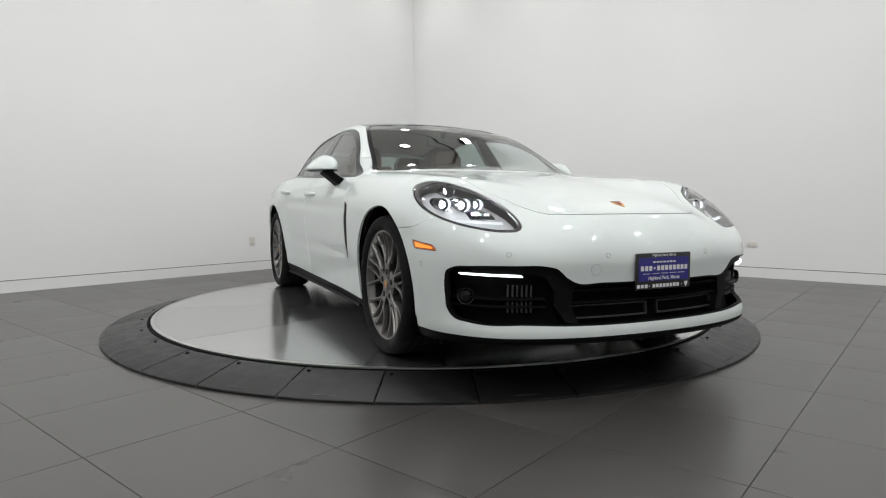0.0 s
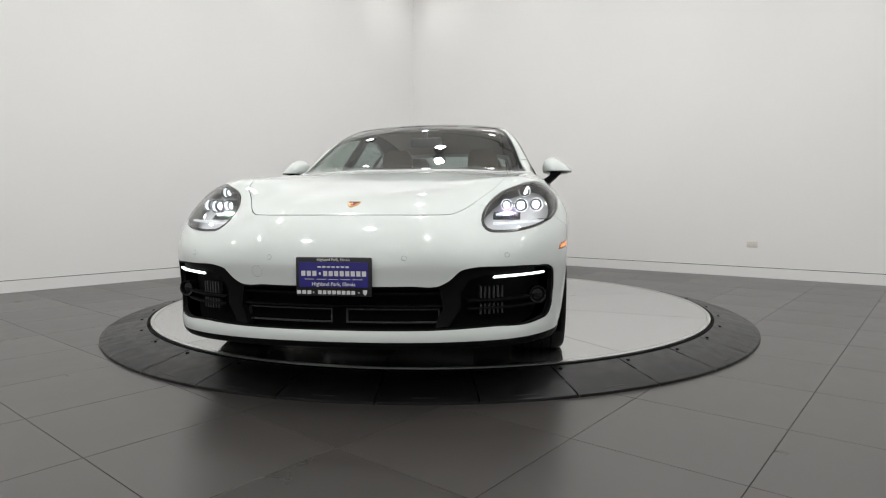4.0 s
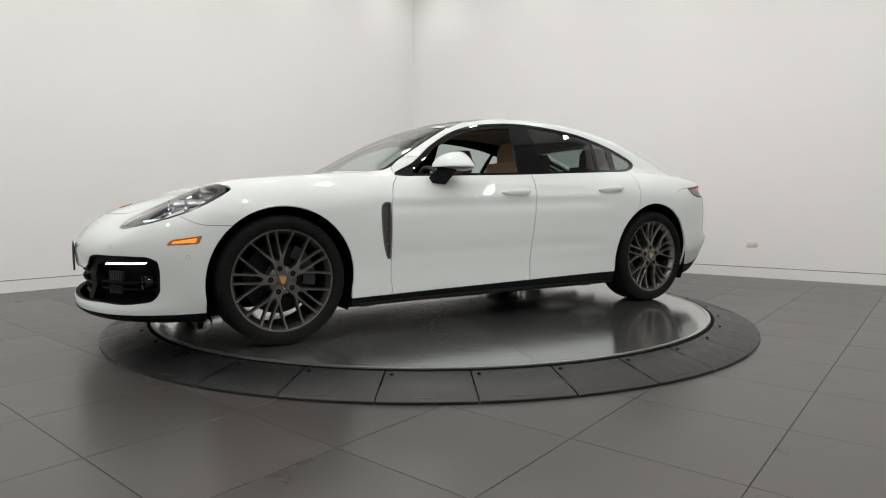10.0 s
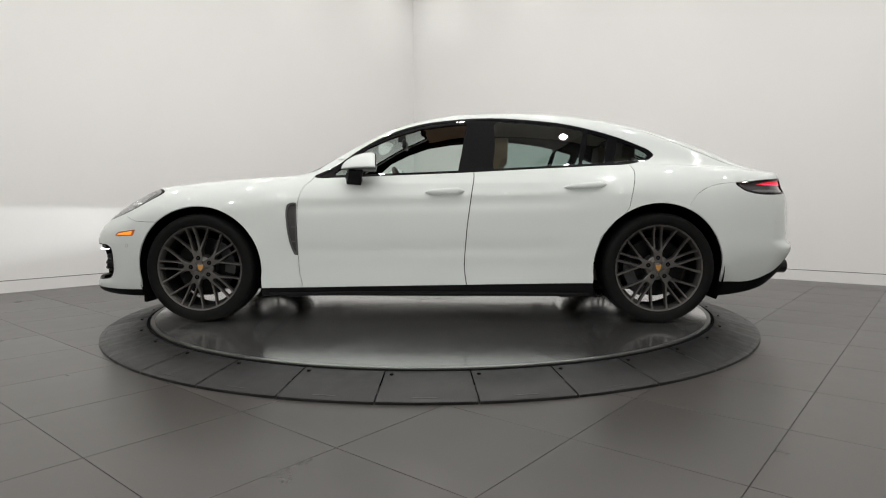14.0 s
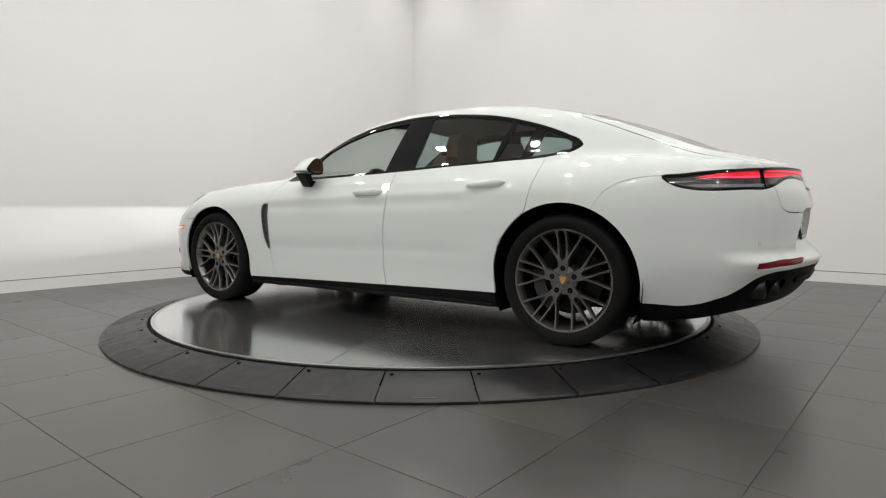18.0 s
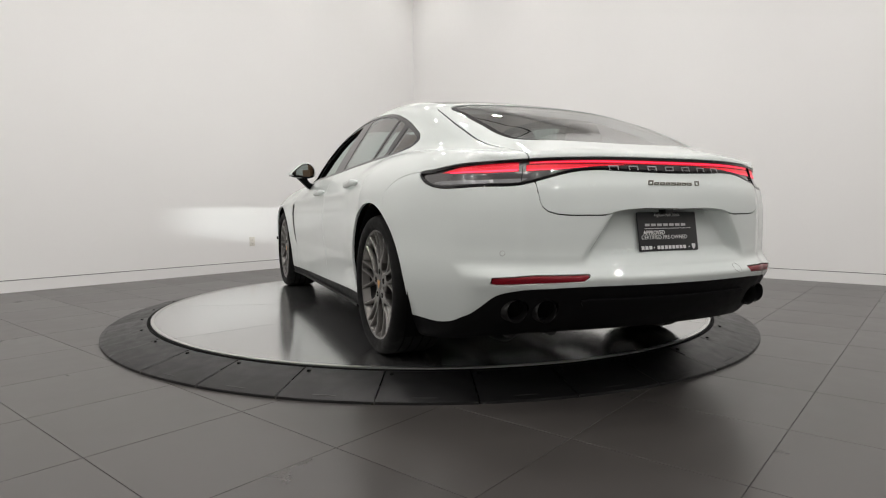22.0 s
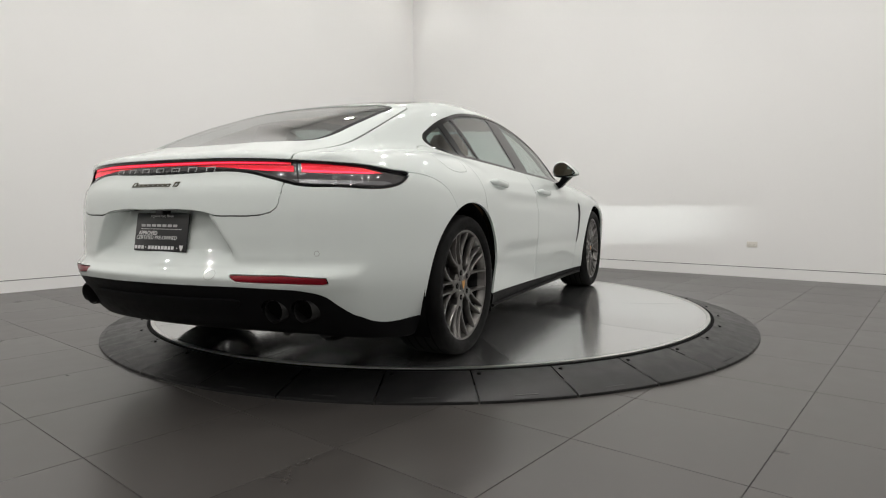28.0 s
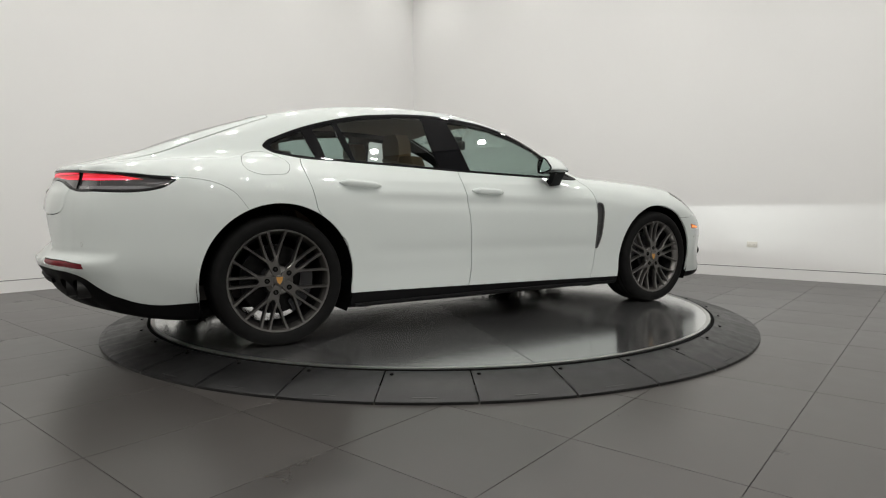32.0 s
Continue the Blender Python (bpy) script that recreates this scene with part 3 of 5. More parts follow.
M_MARK = mat("model_mark_silver", (0.10, 0.095, 0.075), 0.35, metal=0.6)
M_CHROME = mat("chrome", (0.75, 0.75, 0.76), 0.12, metal=1.0)
M_GOLD = mat("gold_badge", (0.62, 0.32, 0.09), 0.35, metal=0.6)
M_SILVER = mat("silver_letters", (0.55, 0.55, 0.56), 0.3, metal=0.8)
M_LEATHER = mat("tan_leather", (0.27, 0.155, 0.085), 0.55, vary=0.08, scale=12, bump=0.15, bump_scale=160)
M_DARKTRIM = mat("dark_leather", (0.035, 0.028, 0.024), 0.6, vary=0.1, scale=20)
M_BEIGE = mat("beige_lining", (0.42, 0.36, 0.30), 0.85, vary=0.05, scale=20)
M_AMBER = mat("amber_lens", (0.75, 0.22, 0.02), 0.2, coat=1.0, glow=(1.0, 0.30, 0.01), glow_strength=0.9)
M_AMBERDIM = mat("amber_edge", (0.50, 0.12, 0.012), 0.25, coat=1.0)
M_REDREFLEX = mat("red_reflector", (0.17, 0.003, 0.010), 0.3, coat=0.15, spec=0.2)
M_REDGLOW = mat("red_lamp", (0.5, 0.01, 0.02), 0.3, glow=(1.0, 0.006, 0.030), glow_strength=0.42)
M_REDCORE = mat("red_lamp_core", (0.5, 0.02, 0.04), 0.3, glow=(1.0, 0.03, 0.09), glow_strength=1.9)
M_REDDIM = mat("red_lens", (0.10, 0.004, 0.008), 0.2, coat=1.0)
M_SMOKE = mat("smoked_lens", (0.045, 0.042, 0.044), 0.18, coat=1.0)
M_GREYLENS = mat("grey_lens_strip", (0.22, 0.22, 0.23), 0.25, metal=0.5, coat=1.0)
M_HEADGLOW = mat("headlight_led", (0.9, 0.9, 0.9), 0.3, glow=(0.93, 0.98, 1.0), glow_strength=6.0)
M_HEADSOFT = mat("headlight_lens_lit", (0.8, 0.82, 0.84), 0.25, glow=(0.93, 0.98, 1.0), glow_strength=0.55)
M_DRL = mat("daylight_strip", (0.9, 0.9, 0.9), 0.3, glow=(0.90, 1.0, 0.97), glow_strength=2.6)
M_HLBASE = mat("headlight_base", (0.80, 0.81, 0.82), 0.35, metal=0.1, coat=0.5)
M_PLATE_BLUE = mat("blue_plate", (0.018, 0.014, 0.20), 0.35, coat=0.4, vary=0.08, scale=20)
M_PLATE_BLACK = mat("black_plate", (0.012, 0.012, 0.014), 0.35, coat=0.3)
M_LETTER = mat("white_lettering", (0.72, 0.72, 0.72), 0.5)
M_STICKER = mat("paper_sticker", (0.75, 0.75, 0.73), 0.7)


def glass_material(name, tint, facing=0.07, rise=2.7):
    """Thin pane: clear, with gloss that grows towards grazing view."""
    m = bpy.data.materials.new(name)
    m.use_nodes = True
    nt = m.node_tree
    nt.nodes.remove(nt.nodes["Principled BSDF"])
    out = nt.nodes["Material Output"]
    clear, shine, mix, lw, power, lift = (nt.nodes.new(k) for k in ("ShaderNodeBsdfTransparent", "ShaderNodeBsdfGlossy", "ShaderNodeMixShader", "ShaderNodeLayerWeight", "ShaderNodeMath", "ShaderNodeMath"))
    clear.inputs[0].default_value = (*tint, 1)
    shine.inputs["Roughness"].default_value = 0.012
    lw.inputs["Blend"].default_value = 0.5
    power.operation, power.inputs[1].default_value = "POWER", rise
    lift.operation = "MULTIPLY_ADD"
    lift.inputs[1].default_value, lift.inputs[2].default_value = 0.92 - facing, facing
    nt.links.new(lw.outputs["Facing"], power.inputs[0])
    nt.links.new(power.outputs[0], lift.inputs[0])
    nt.links.new(lift.outputs[0], mix.inputs[0])
    nt.links.new(clear.outputs[0], mix.inputs[1])
    nt.links.new(shine.outputs[0], mix.inputs[2])
    nt.links.new(mix.outputs[0], out.inputs[0])
    return m


M_GLASS = glass_material("window_glass", (0.70, 0.81, 0.77), 0.08, 3.4)
M_PRIVACY = glass_material("rear_side_glass", (0.58, 0.68, 0.655), 0.09, 3.3)
M_SCREEN = glass_material("screen_glass", (0.80, 0.90, 0.87), 0.24, 2.1)
M_SHIELD = glass_material("windscreen_glass", (0.80, 0.90, 0.87), 0.10, 2.6)
M_LENS = glass_material("clear_lens", (0.93, 0.94, 0.95), 0.08)


# ---------------------------------------------------------------- the car
car = thing("car", "white four-door luxury sedan with grey spoked wheels on the turntable", "car")


def build_body():
    """Panels, glass and lamps cut out of one surface."""
    full = Sheet(*half_shell())
    side = lambda V: 0.30 - V[:, 1]
    nose = lambda V: 1.45 - V[:, 0]
    tail = lambda V: V[:, 0] + 1.85

    def arch(cx, cz, r, flat):
        def field(V):
            d = np.sqrt((V[:, 0] - cx) ** 2 + (V[:, 2] - cz) ** 2)
            low = np.maximum(np.abs(V[:, 0] - cx) - r * flat, V[:, 2] - cz)
            return np.maximum(np.minimum(d - r, low), 0.45 - V[:, 1])
        return field

    arch_f, arch_r = arch(1.472, 0.352, 0.402, 0.985), arch(-1.470, 0.355, 0.412, 0.99)
    dlo = region("xz", [(0.742, 0.940), (0.60, 1.022), (0.438, 1.141), (0.252, 1.241), (0.06, 1.303), (-0.134, 1.331), (-0.329, 1.346), (-0.524, 1.343), (-0.717, 1.327),
                        (-0.910, 1.302), (-1.101, 1.258), (-1.292, 1.198), (-1.404, 1.151), (-1.475, 1.115), (-1.496, 1.088), (-1.462, 1.058), (-1.375, 1.033), (-1.057, 1.007),
                        (-0.679, 0.988), (-0.309, 0.969), (0.241, 0.948), (0.60, 0.937), (0.70, 0.9345)], side)
    headlight = region("yz", [(0.572, 0.668), (0.565, 0.715), (0.618, 0.800), (0.71, 0.847), (0.795, 0.866), (0.862, 0.838), (0.893, 0.785), (0.890, 0.736), (0.868, 0.704),
                              (0.82, 0.674), (0.745, 0.651), (0.645, 0.641), (0.592, 0.648)], nose)
    opening = region("yz", [(-0.30, 0.432), (-0.15, 0.432), (0.0, 0.432), (0.30, 0.433), (0.42, 0.436), (0.455, 0.456), (0.50, 0.494), (0.54, 0.504), (0.66, 0.507), (0.80, 0.505), (0.848, 0.500), (0.868, 0.484),
                            (0.872, 0.45), (0.868, 0.38), (0.860, 0.315), (0.842, 0.281), (0.80, 0.268), (0.62, 0.264), (0.43, 0.258), (0.20, 0.256), (0.0, 0.256), (-0.15, 0.256), (-0.30, 0.256)], nose)
    lamp = region("sz", [(-0.30, 0.940), (-0.15, 0.940), (0.0, 0.940), (0.38, 0.939), (0.75, 0.930), (0.93, 0.922), (1.13, 0.915), (1.28, 0.903), (1.415, 0.885), (1.37, 0.852), (1.30, 0.832), (1.22, 0.822),
                         (1.09, 0.820), (0.95, 0.824), (0.72, 0.831), (0.61, 0.853), (0.47, 0.881), (0.37, 0.888), (0.20, 0.884), (0.0, 0.880), (-0.15, 0.880), (-0.30, 0.880)], tail)
    hood_low = Curve([0.0, 0.20, 0.40, 0.43, 0.46, 0.50, 0.54, 0.70], [0.7125, 0.7125, 0.7127, 0.7135, 0.722, 0.745, 0.78, 0.9])
    hood = region("xy", [(2.60, -0.30), (2.60, 0.0), (2.60, 0.35), (2.45, 0.50), (2.25, 0.540), (2.12, 0.536), (2.04, 0.534), (1.895, 0.602), (1.70, 0.655), (1.486, 0.690), (1.2, 0.716),
                         (0.97, 0.735), (0.86, 0.738), (0.835, 0.70), (0.885, 0.45), (0.915, 0.2), (0.92, 0.0), (0.92, -0.15), (0.92, -0.30)], lambda V: np.where(V[:, 0] > 1.9, hood_low(np.abs(V[:, 1])) - V[:, 2], -1.0))
    shield = region("xy", polyline([(0.955, -0.3), (0.955, 0.0), (0.945, 0.25), (0.91, 0.5), (0.845, 0.705), (0.805, 0.735), (0.66, 0.705), (0.49, 0.668), (0.30, 0.618), (0.125, 0.563),
                                    (0.085, 0.54), (0.085, 0.3), (0.09, -0.3)], 1), lambda V: 0.9 - V[:, 2], n=5)
    roof = region("xy", polyline([(0.075, -0.3), (0.072, 0.3), (0.07, 0.535), (-0.2, 0.535), (-0.7, 0.53), (-1.15, 0.515), (-1.385, 0.49), (-1.40, 0.3), (-1.41, -0.3)], 1),
                  lambda V: 1.1 - V[:, 2], n=5)
    rear_glass = region("xy", [(-1.475, -0.30), (-1.482, -0.15), (-1.485, 0.0), (-1.475, 0.30), (-1.465, 0.45), (-1.50, 0.515), (-1.70, 0.548), (-1.90, 0.548), (-2.06, 0.532), (-2.12, 0.505), (-2.17, 0.44),
                               (-2.235, 0.28), (-2.275, 0.1), (-2.28, 0.0), (-2.272, -0.15), (-2.25, -0.3)], lambda V: 0.97 - V[:, 2])
    gate_side = Curve([-2.9, -2.43, -2.376, -2.3, -2.05, -1.7, -1.5, -1.4], [0.581, 0.581, 0.585, 0.59, 0.61, 0.605, 0.585, 0.57])
    gate_low = Curve([0.0, 0.20, 0.27, 0.33, 0.40, 0.48, 0.53, 0.560, 0.575, 0.583, 0.60], [0.735, 0.735, 0.728, 0.714, 0.713, 0.714, 0.722, 0.738, 0.765, 0.82, 1.0])

    def gate(V):
        x, y, z = V.T
        return np.maximum(np.maximum(x + 1.43, y - gate_side(x)), np.where(x < -2.2, gate_low(y) - z, -1.0))

    front_door = region("xz", polyline([(0.735, 0.99), (0.748, 0.925), (0.79, 0.885), (0.812, 0.84), (0.826, 0.77), (0.831, 0.60), (0.831, 0.448), (0.827, 0.33), (0.805, 0.20), (-0.258, 0.20), (-0.243, 0.30),
                                        (-0.237, 0.36), (-0.241, 0.444), (-0.256, 0.624), (-0.283, 0.821), (-0.300, 0.93), (-0.30, 1.05)], 2), side, n=4)
    rear_door = region("xz", polyline([(-0.298, 1.05), (-0.302, 0.93), (-0.285, 0.821), (-0.258, 0.624), (-0.243, 0.444), (-0.239, 0.36), (-0.245, 0.30), (-0.26, 0.20), (-1.10, 0.20), (-1.10, 0.55), (-1.24, 0.69),
                                       (-1.268, 0.73), (-1.295, 0.84), (-1.318, 0.93), (-1.325, 0.975), (-1.30, 1.05)], 2), side, n=4)
    fseam = Curve([1.0, 1.70, 1.755, 1.83, 1.887, 1.94, 2.0, 2.3, 2.6], [0.652, 0.652, 0.653, 0.655, 0.661, 0.682, 0.72, 0.9, 1.0])

    def bumper_f(V):
        x, y, z = V.T
        return np.maximum(z - fseam(x), 1.475 - x)

    rseam = Curve([-2.6, -1.99, -1.914, -1.85, -1.79, -1.74, -1.69, -1.66, -1.4], [0.89, 0.893, 0.893, 0.885, 0.871, 0.848, 0.811, 0.77, 0.3])

    def bumper_r(V):
        x, y, z = V.T
        return np.maximum(z - rseam(x), x + 1.5)

    skirt_z = Curve([-1.3, -1.06, 0.0, 1.0, 1.3], [0.258, 0.255, 0.238, 0.222, 0.22])

    def skirt(V):
        x, y, z = V.T
        return np.maximum(z - skirt_z(x), np.abs(x) - 1.2)

    def lip(V):
        x, y, z = V.T
        return np.maximum(z - 0.211, 1.3 - x)

    diff_z = Curve([0.0, 0.25, 0.30, 0.34, 0.40, 0.45, 0.53, 0.62, 0.75, 0.9, 1.6, 2.8], [0.262, 0.262, 0.27, 0.28, 0.30, 0.315, 0.352, 0.398, 0.424, 0.434, 0.444, 0.452])

    def diffuser(V):
        x, y, z = V.T
        run = 1.43 - (y + x + 2.5)          # distance round the tail from the arch
        return np.maximum(z - diff_z(np.clip(run + 0.05, 0, 2.8)), x + 1.5)

    vent = region("xz", polyline([(0.903, 0.700), (0.901, 0.735), (0.895, 0.757), (0.884, 0.768), (0.870, 0.773), (0.8335, 0.776), (0.8335, 0.60), (0.8335, 0.436), (0.846, 0.436), (0.858, 0.446), (0.868, 0.470), (0.884, 0.525), (0.896, 0.60)], 2), side, rounded=False)
    marker = region("xz", polyline([(2.042, 0.560), (2.026, 0.580), (2.012, 0.586), (1.888, 0.603), (1.886, 0.598), (1.898, 0.570), (1.906, 0.565)], 2), side, rounded=False)
    reflector = region("yz", polyline([(0.735, 0.446), (0.752, 0.450), (0.748, 0.474), (0.60, 0.487), (0.418, 0.490), (0.412, 0.487), (0.437, 0.462), (0.60, 0.454)], 2), lambda V: V[:, 0] + 2.0, rounded=False)
    fuel = region("xz", [(-1.640, 0.990), (-1.625, 0.945), (-1.59, 0.926), (-1.47, 0.920), (-1.42, 0.928), (-1.398, 0.955), (-1.394, 0.985), (-1.42, 1.02), (-1.62, 1.02)], side)

    J, B = "J", None
    pairs = lambda name, sh, m, flange=0.012, label="": [part(name, sheet_mesh(name, sh, m, k, flange), None, car, label) for k in (None, "R")]
    whole = lambda name, sh, m, flange=0.012, label="": part(name, sheet_mesh(name, sh, m, "J", flange), None, car, label)
    g = 0.0018

    # dark inner shell, open where glass, lamps and inlets are
    liner = full
    for f, m in ((arch_f, 0.0), (arch_r, 0.0), (dlo, 0.006), (shield, 0.012), (rear_glass, 0.02), (headlight, 0.0), (opening, 0.0), (lamp, 0.0), (roof, 0.03)):
        liner = liner.keep(-(f(liner.V) + m))
    liner = plate_pocket(liner)
    whole("inner_shell", liner.inset(0.022), M_LINER, 0.0, "black inner body shell")

    rest = full
    _, rest = rest.split(arch_f)
    _, rest = rest.split(arch_r)
    win, rest = rest.split(dlo, 0.001)
    hl, rest = rest.split(headlight, g)
    mouth, rest = rest.split(opening)
    mouth = mouth.refine(2)
    tl, rest = rest.split(lamp, g)
    tl = tl.refine(2)
    ws, rest = rest.split(shield, 0.002)
    rf, rest = rest.split(roof, 0.003)
    rg, rest = rest.split(rear_glass, 0.002)
    vt, rest = rest.split(vent, 0.001)
    vt = vt.refine(1)
    near = lambda V: np.maximum(np.maximum(1.84 - V[:, 0], V[:, 0] - 2.08), np.maximum(0.54 - V[:, 2], V[:, 2] - 0.62))
    zone, rest = rest.split(near)
    mk, zone = zone.refine(2).split(marker, 0.001)
    rest = rest + zone
    near_r = lambda V: np.maximum(V[:, 0] + 2.05, np.abs(V[:, 2] - 0.468) - 0.035)
    zone, rest = rest.split(near_r)
    rr, zone = zone.refine(1).split(reflector, 0.0015)
    rest = rest + zone
    sk, rest = rest.split(skirt, 0.001)
    lp, rest = rest.split(lip, 0.0005)
    df, rest = rest.split(diffuser, 0.001)
    for y in (0.648, 0.543):
        df = df.keep(0.0465 - np.where(df.V[:, 0] < -2.2, np.hypot(df.V[:, 1] - y, df.V[:, 2] - 0.343), 1.0))
    hd, rest = rest.split(hood, g)
    fd, rest = rest.split(front_door, g)
    rd, rest = rest.split(rear_door, g)
    tg, rest = rest.split(gate, 0.0026)
    fb, rest = rest.split(bumper_f, 0.0012)
    rb, rest = rest.split(bumper_r, 0.0012)
    fe, rest = rest.split(lambda V: np.maximum(0.60 - V[:, 0], V[:, 2] - 1.2) , 0.0)
    whole("hood", hd, M_PAINT)
    for o in pairs("front_door", fd, M_PAINT):
        DOORS.append(o)
    for o in pairs("rear_door", rd, M_PAINT):
        DOORS.append(o)
    whole("tailgate", tg, M_PAINT, 0.05)
    whole("front_bumper", fb, M_PAINT)
    whole("rear_bumper", plate_pocket(rb), M_PAINT)
    pairs("front_fender", fe, M_PAINT)
    # roof rails and rear quarters; the filler flap is on the right alone
    part("rear_quarter", sheet_mesh("rear_quarter", rest, M_PAINT, None), None, car)
    flap, rest_r = rest.split(fuel, 0.0012)
    part("rear_quarter", sheet_mesh("rear_quarter", rest_r, M_PAINT, "R"), None, car)
    part("filler_flap", sheet_mesh("filler_flap", flap, M_PAINT, "R", 0.004), None, car)
    pairs("side_skirt", sk, M_TRIM, 0.02, "black side skirt")
    whole("front_lip", lp, M_TRIM, 0.02, "black front lip")
    whole("diffuser", df, M_TRIM, 0.02, "black rear diffuser")
    blade = region("yz", polyline([(-0.3, 0.362), (-0.3, 0.392), (0.40, 0.392), (0.43, 0.385), (0.415, 0.362)], 3), lambda V: V[:, 0] + 2.2, rounded=False)
    whole("diffuser_blade", df.refine(1).keep(blade(df.refine(1).V)).inset(-0.012), M_TRIM, 0.03, "black cross blade of the diffuser")
    whole("roof_panel", rf.inset(0.002), M_GLOSSBLACK, 0.01, "black panoramic roof glass")
    whole("headliner", rf.inset(0.04), M_BEIGE, 0.0, "light roof lining")
    pairs("side_marker", mk.inset(0.0015), M_AMBERDIM, 0.01, "amber side marker lamp")
    inner = region("xz", polyline([(2.022, 0.568), (2.012, 0.578), (1.905, 0.594), (1.914, 0.572)], 2), side, rounded=False)
    pairs("side_marker_glow", mk.keep(inner(mk.V)).inset(-0.0005), M_AMBER, 0.0)
    pairs("rear_reflector", rr.inset(0.004), M_REDREFLEX, 0.01, "dark red rear reflector")

    # windscreen and rear screen, with black borders
    edge = shield(ws.V)
    glass, rim = ws.keep(edge + 0.028), ws.keep(-(edge + 0.028))
    whole("windscreen", glass.inset(0.004), M_SHIELD, 0.0, "clear windscreen")
    whole("windscreen_border", rim.inset(0.004), M_GLOSSBLACK, 0.006)
    edge = rear_glass(rg.V)
    glass, rim = rg.keep(edge + 0.03), rg.keep(-(edge + 0.03))
    whole("rear_screen", glass.inset(0.004), M_SCREEN, 0.0, "sloping rear window")
    whole("rear_screen_border", rim.inset(0.004), M_GLOSSBLACK, 0.006)

    # side windows: gloss black frame and pillars, panes between
    edge = dlo(win.V)
    ring, field_ = win.keep(-(edge + 0.015)), win.keep(edge + 0.015)
    pairs("window_trim", ring, M_GLOSSBLACK, 0.012, "gloss black window surround")
    pane_f = region("xz", polyline([(0.62, 0.96), (0.40, 1.14), (0.24, 1.212), (0.06, 1.268), (-0.134, 1.296), (-0.255, 1.303), (-0.222, 1.10), (-0.198, 0.978), (0.25, 0.963)], 3), side, n=3)
    pane_r = region("xz", polyline([(-0.452, 1.322), (-0.54, 1.322), (-0.72, 1.307), (-0.91, 1.281), (-1.035, 1.254), (-0.975, 1.012), (-0.70, 1.001), (-0.432, 0.990)], 3), side, n=3)
    pane_v = region("xz", polyline([(-1.075, 1.243), (-1.195, 1.207), (-1.150, 1.024), (-1.010, 1.014)], 3), side, n=3)
    pane_q = region("xz", polyline([(-1.265, 1.182), (-1.38, 1.140), (-1.445, 1.108), (-1.458, 1.088), (-1.435, 1.066), (-1.36, 1.047), (-1.215, 1.030)], 3), side, n=3)
    for pane, name, material in ((pane_f, "front_side_window", M_GLASS), (pane_r, "rear_side_window", M_PRIVACY), (pane_v, "vent_window", M_PRIVACY), (pane_q, "quarter_window", M_PRIVACY)):
        a, field_ = field_.split(pane, 0.0)
        a = a.inset(0.005)
        if name == "front_side_window":
            part(name, sheet_mesh(name, a, material, "R", 0.0), None, car, "closed side window")
        else:
            pairs(name, a, material, 0.0)
    pairs("door_frame", field_.inset(0.003), M_GLOSSBLACK, 0.014, "gloss black door frame and pillar")

    # head lamps: clear cover over a dark bowl
    for k in (None, "R"):
        back = hl.inset(0.055).refine(2)
        slit = np.maximum(np.abs(back.V[:, 1] - 0.665) - 0.060, np.abs(back.V[:, 2] - 0.705) - 0.017)
        for y, z, r in MODULES:
            slit = np.minimum(slit, np.hypot(back.V[:, 1] - y, back.V[:, 2] - z) - 1.1 * r)
        bowl = part("headlight", sheet_mesh("headlight", back.keep(-slit), M_HLBASE, k, 0.0), None, car, "lit clear headlight with four light points")
        part("lens_cover", sheet_mesh("lens_cover", hl.inset(0.001), M_LENS, k, 0.0), None, bowl, "clear lens")
        edge = headlight(hl.V)
        part("lamp_wall", sheet_mesh("lamp_wall", hl.keep(-(edge + 0.004)).inset(0.054), M_HLBASE, k, -0.05), None, bowl)
        part("lens_seal", sheet_mesh("lens_seal", hl.keep(-(edge + 0.010)).inset(0.0005), M_SMOKE, k, 0.01), None, bowl)
        HEADLIGHTS.append((bowl, 1 if k is None else -1))

    # tail lamps and the light bar
    bar = whole("light_bar", tl.inset(0.010), M_SMOKE, -0.009, "full-width rear light bar, red and lit")
    edge = lamp(tl.V)
    part("lamp_edge", sheet_mesh("lamp_edge", tl.keep(-(edge + 0.0105)).inset(0.001), M_GLOSSBLACK, "J", 0.009), None, bar)
    glow = region("sz", polyline([(-0.3, 0.930), (0.0, 0.930), (0.38, 0.930), (0.70, 0.923), (0.70, 0.914), (0.38, 0.917), (0.0, 0.917), (-0.3, 0.917)], 3), tail, rounded=False)
    part("glow_strip", sheet_mesh("glow_strip", tl.keep(glow(tl.V)).inset(0.006), M_REDGLOW, "J", 0.004), None, bar)
    wedge_in = region("sz", polyline([(0.16, 0.914), (0.38, 0.914), (0.715, 0.910), (0.715, 0.886), (0.55, 0.892), (0.36, 0.906)], 3), tail, rounded=False)
    for k in (None, "R"):
        part("inner_glow", sheet_mesh("inner_glow", tl.keep(wedge_in(tl.V)).inset(0.008), M_REDGLOW, k, 0.004), None, bar)
    wedge_out = region("sz", polyline([(0.755, 0.921), (0.93, 0.912), (1.10, 0.905), (1.235, 0.887), (1.10, 0.882), (0.93, 0.880), (0.755, 0.885)], 3), tail, rounded=False)
    for k in (None, "R"):
        part("outer_glow", sheet_mesh("outer_glow", tl.keep(wedge_out(tl.V)).inset(0.008), M_REDGLOW, k, 0.004), None, bar)
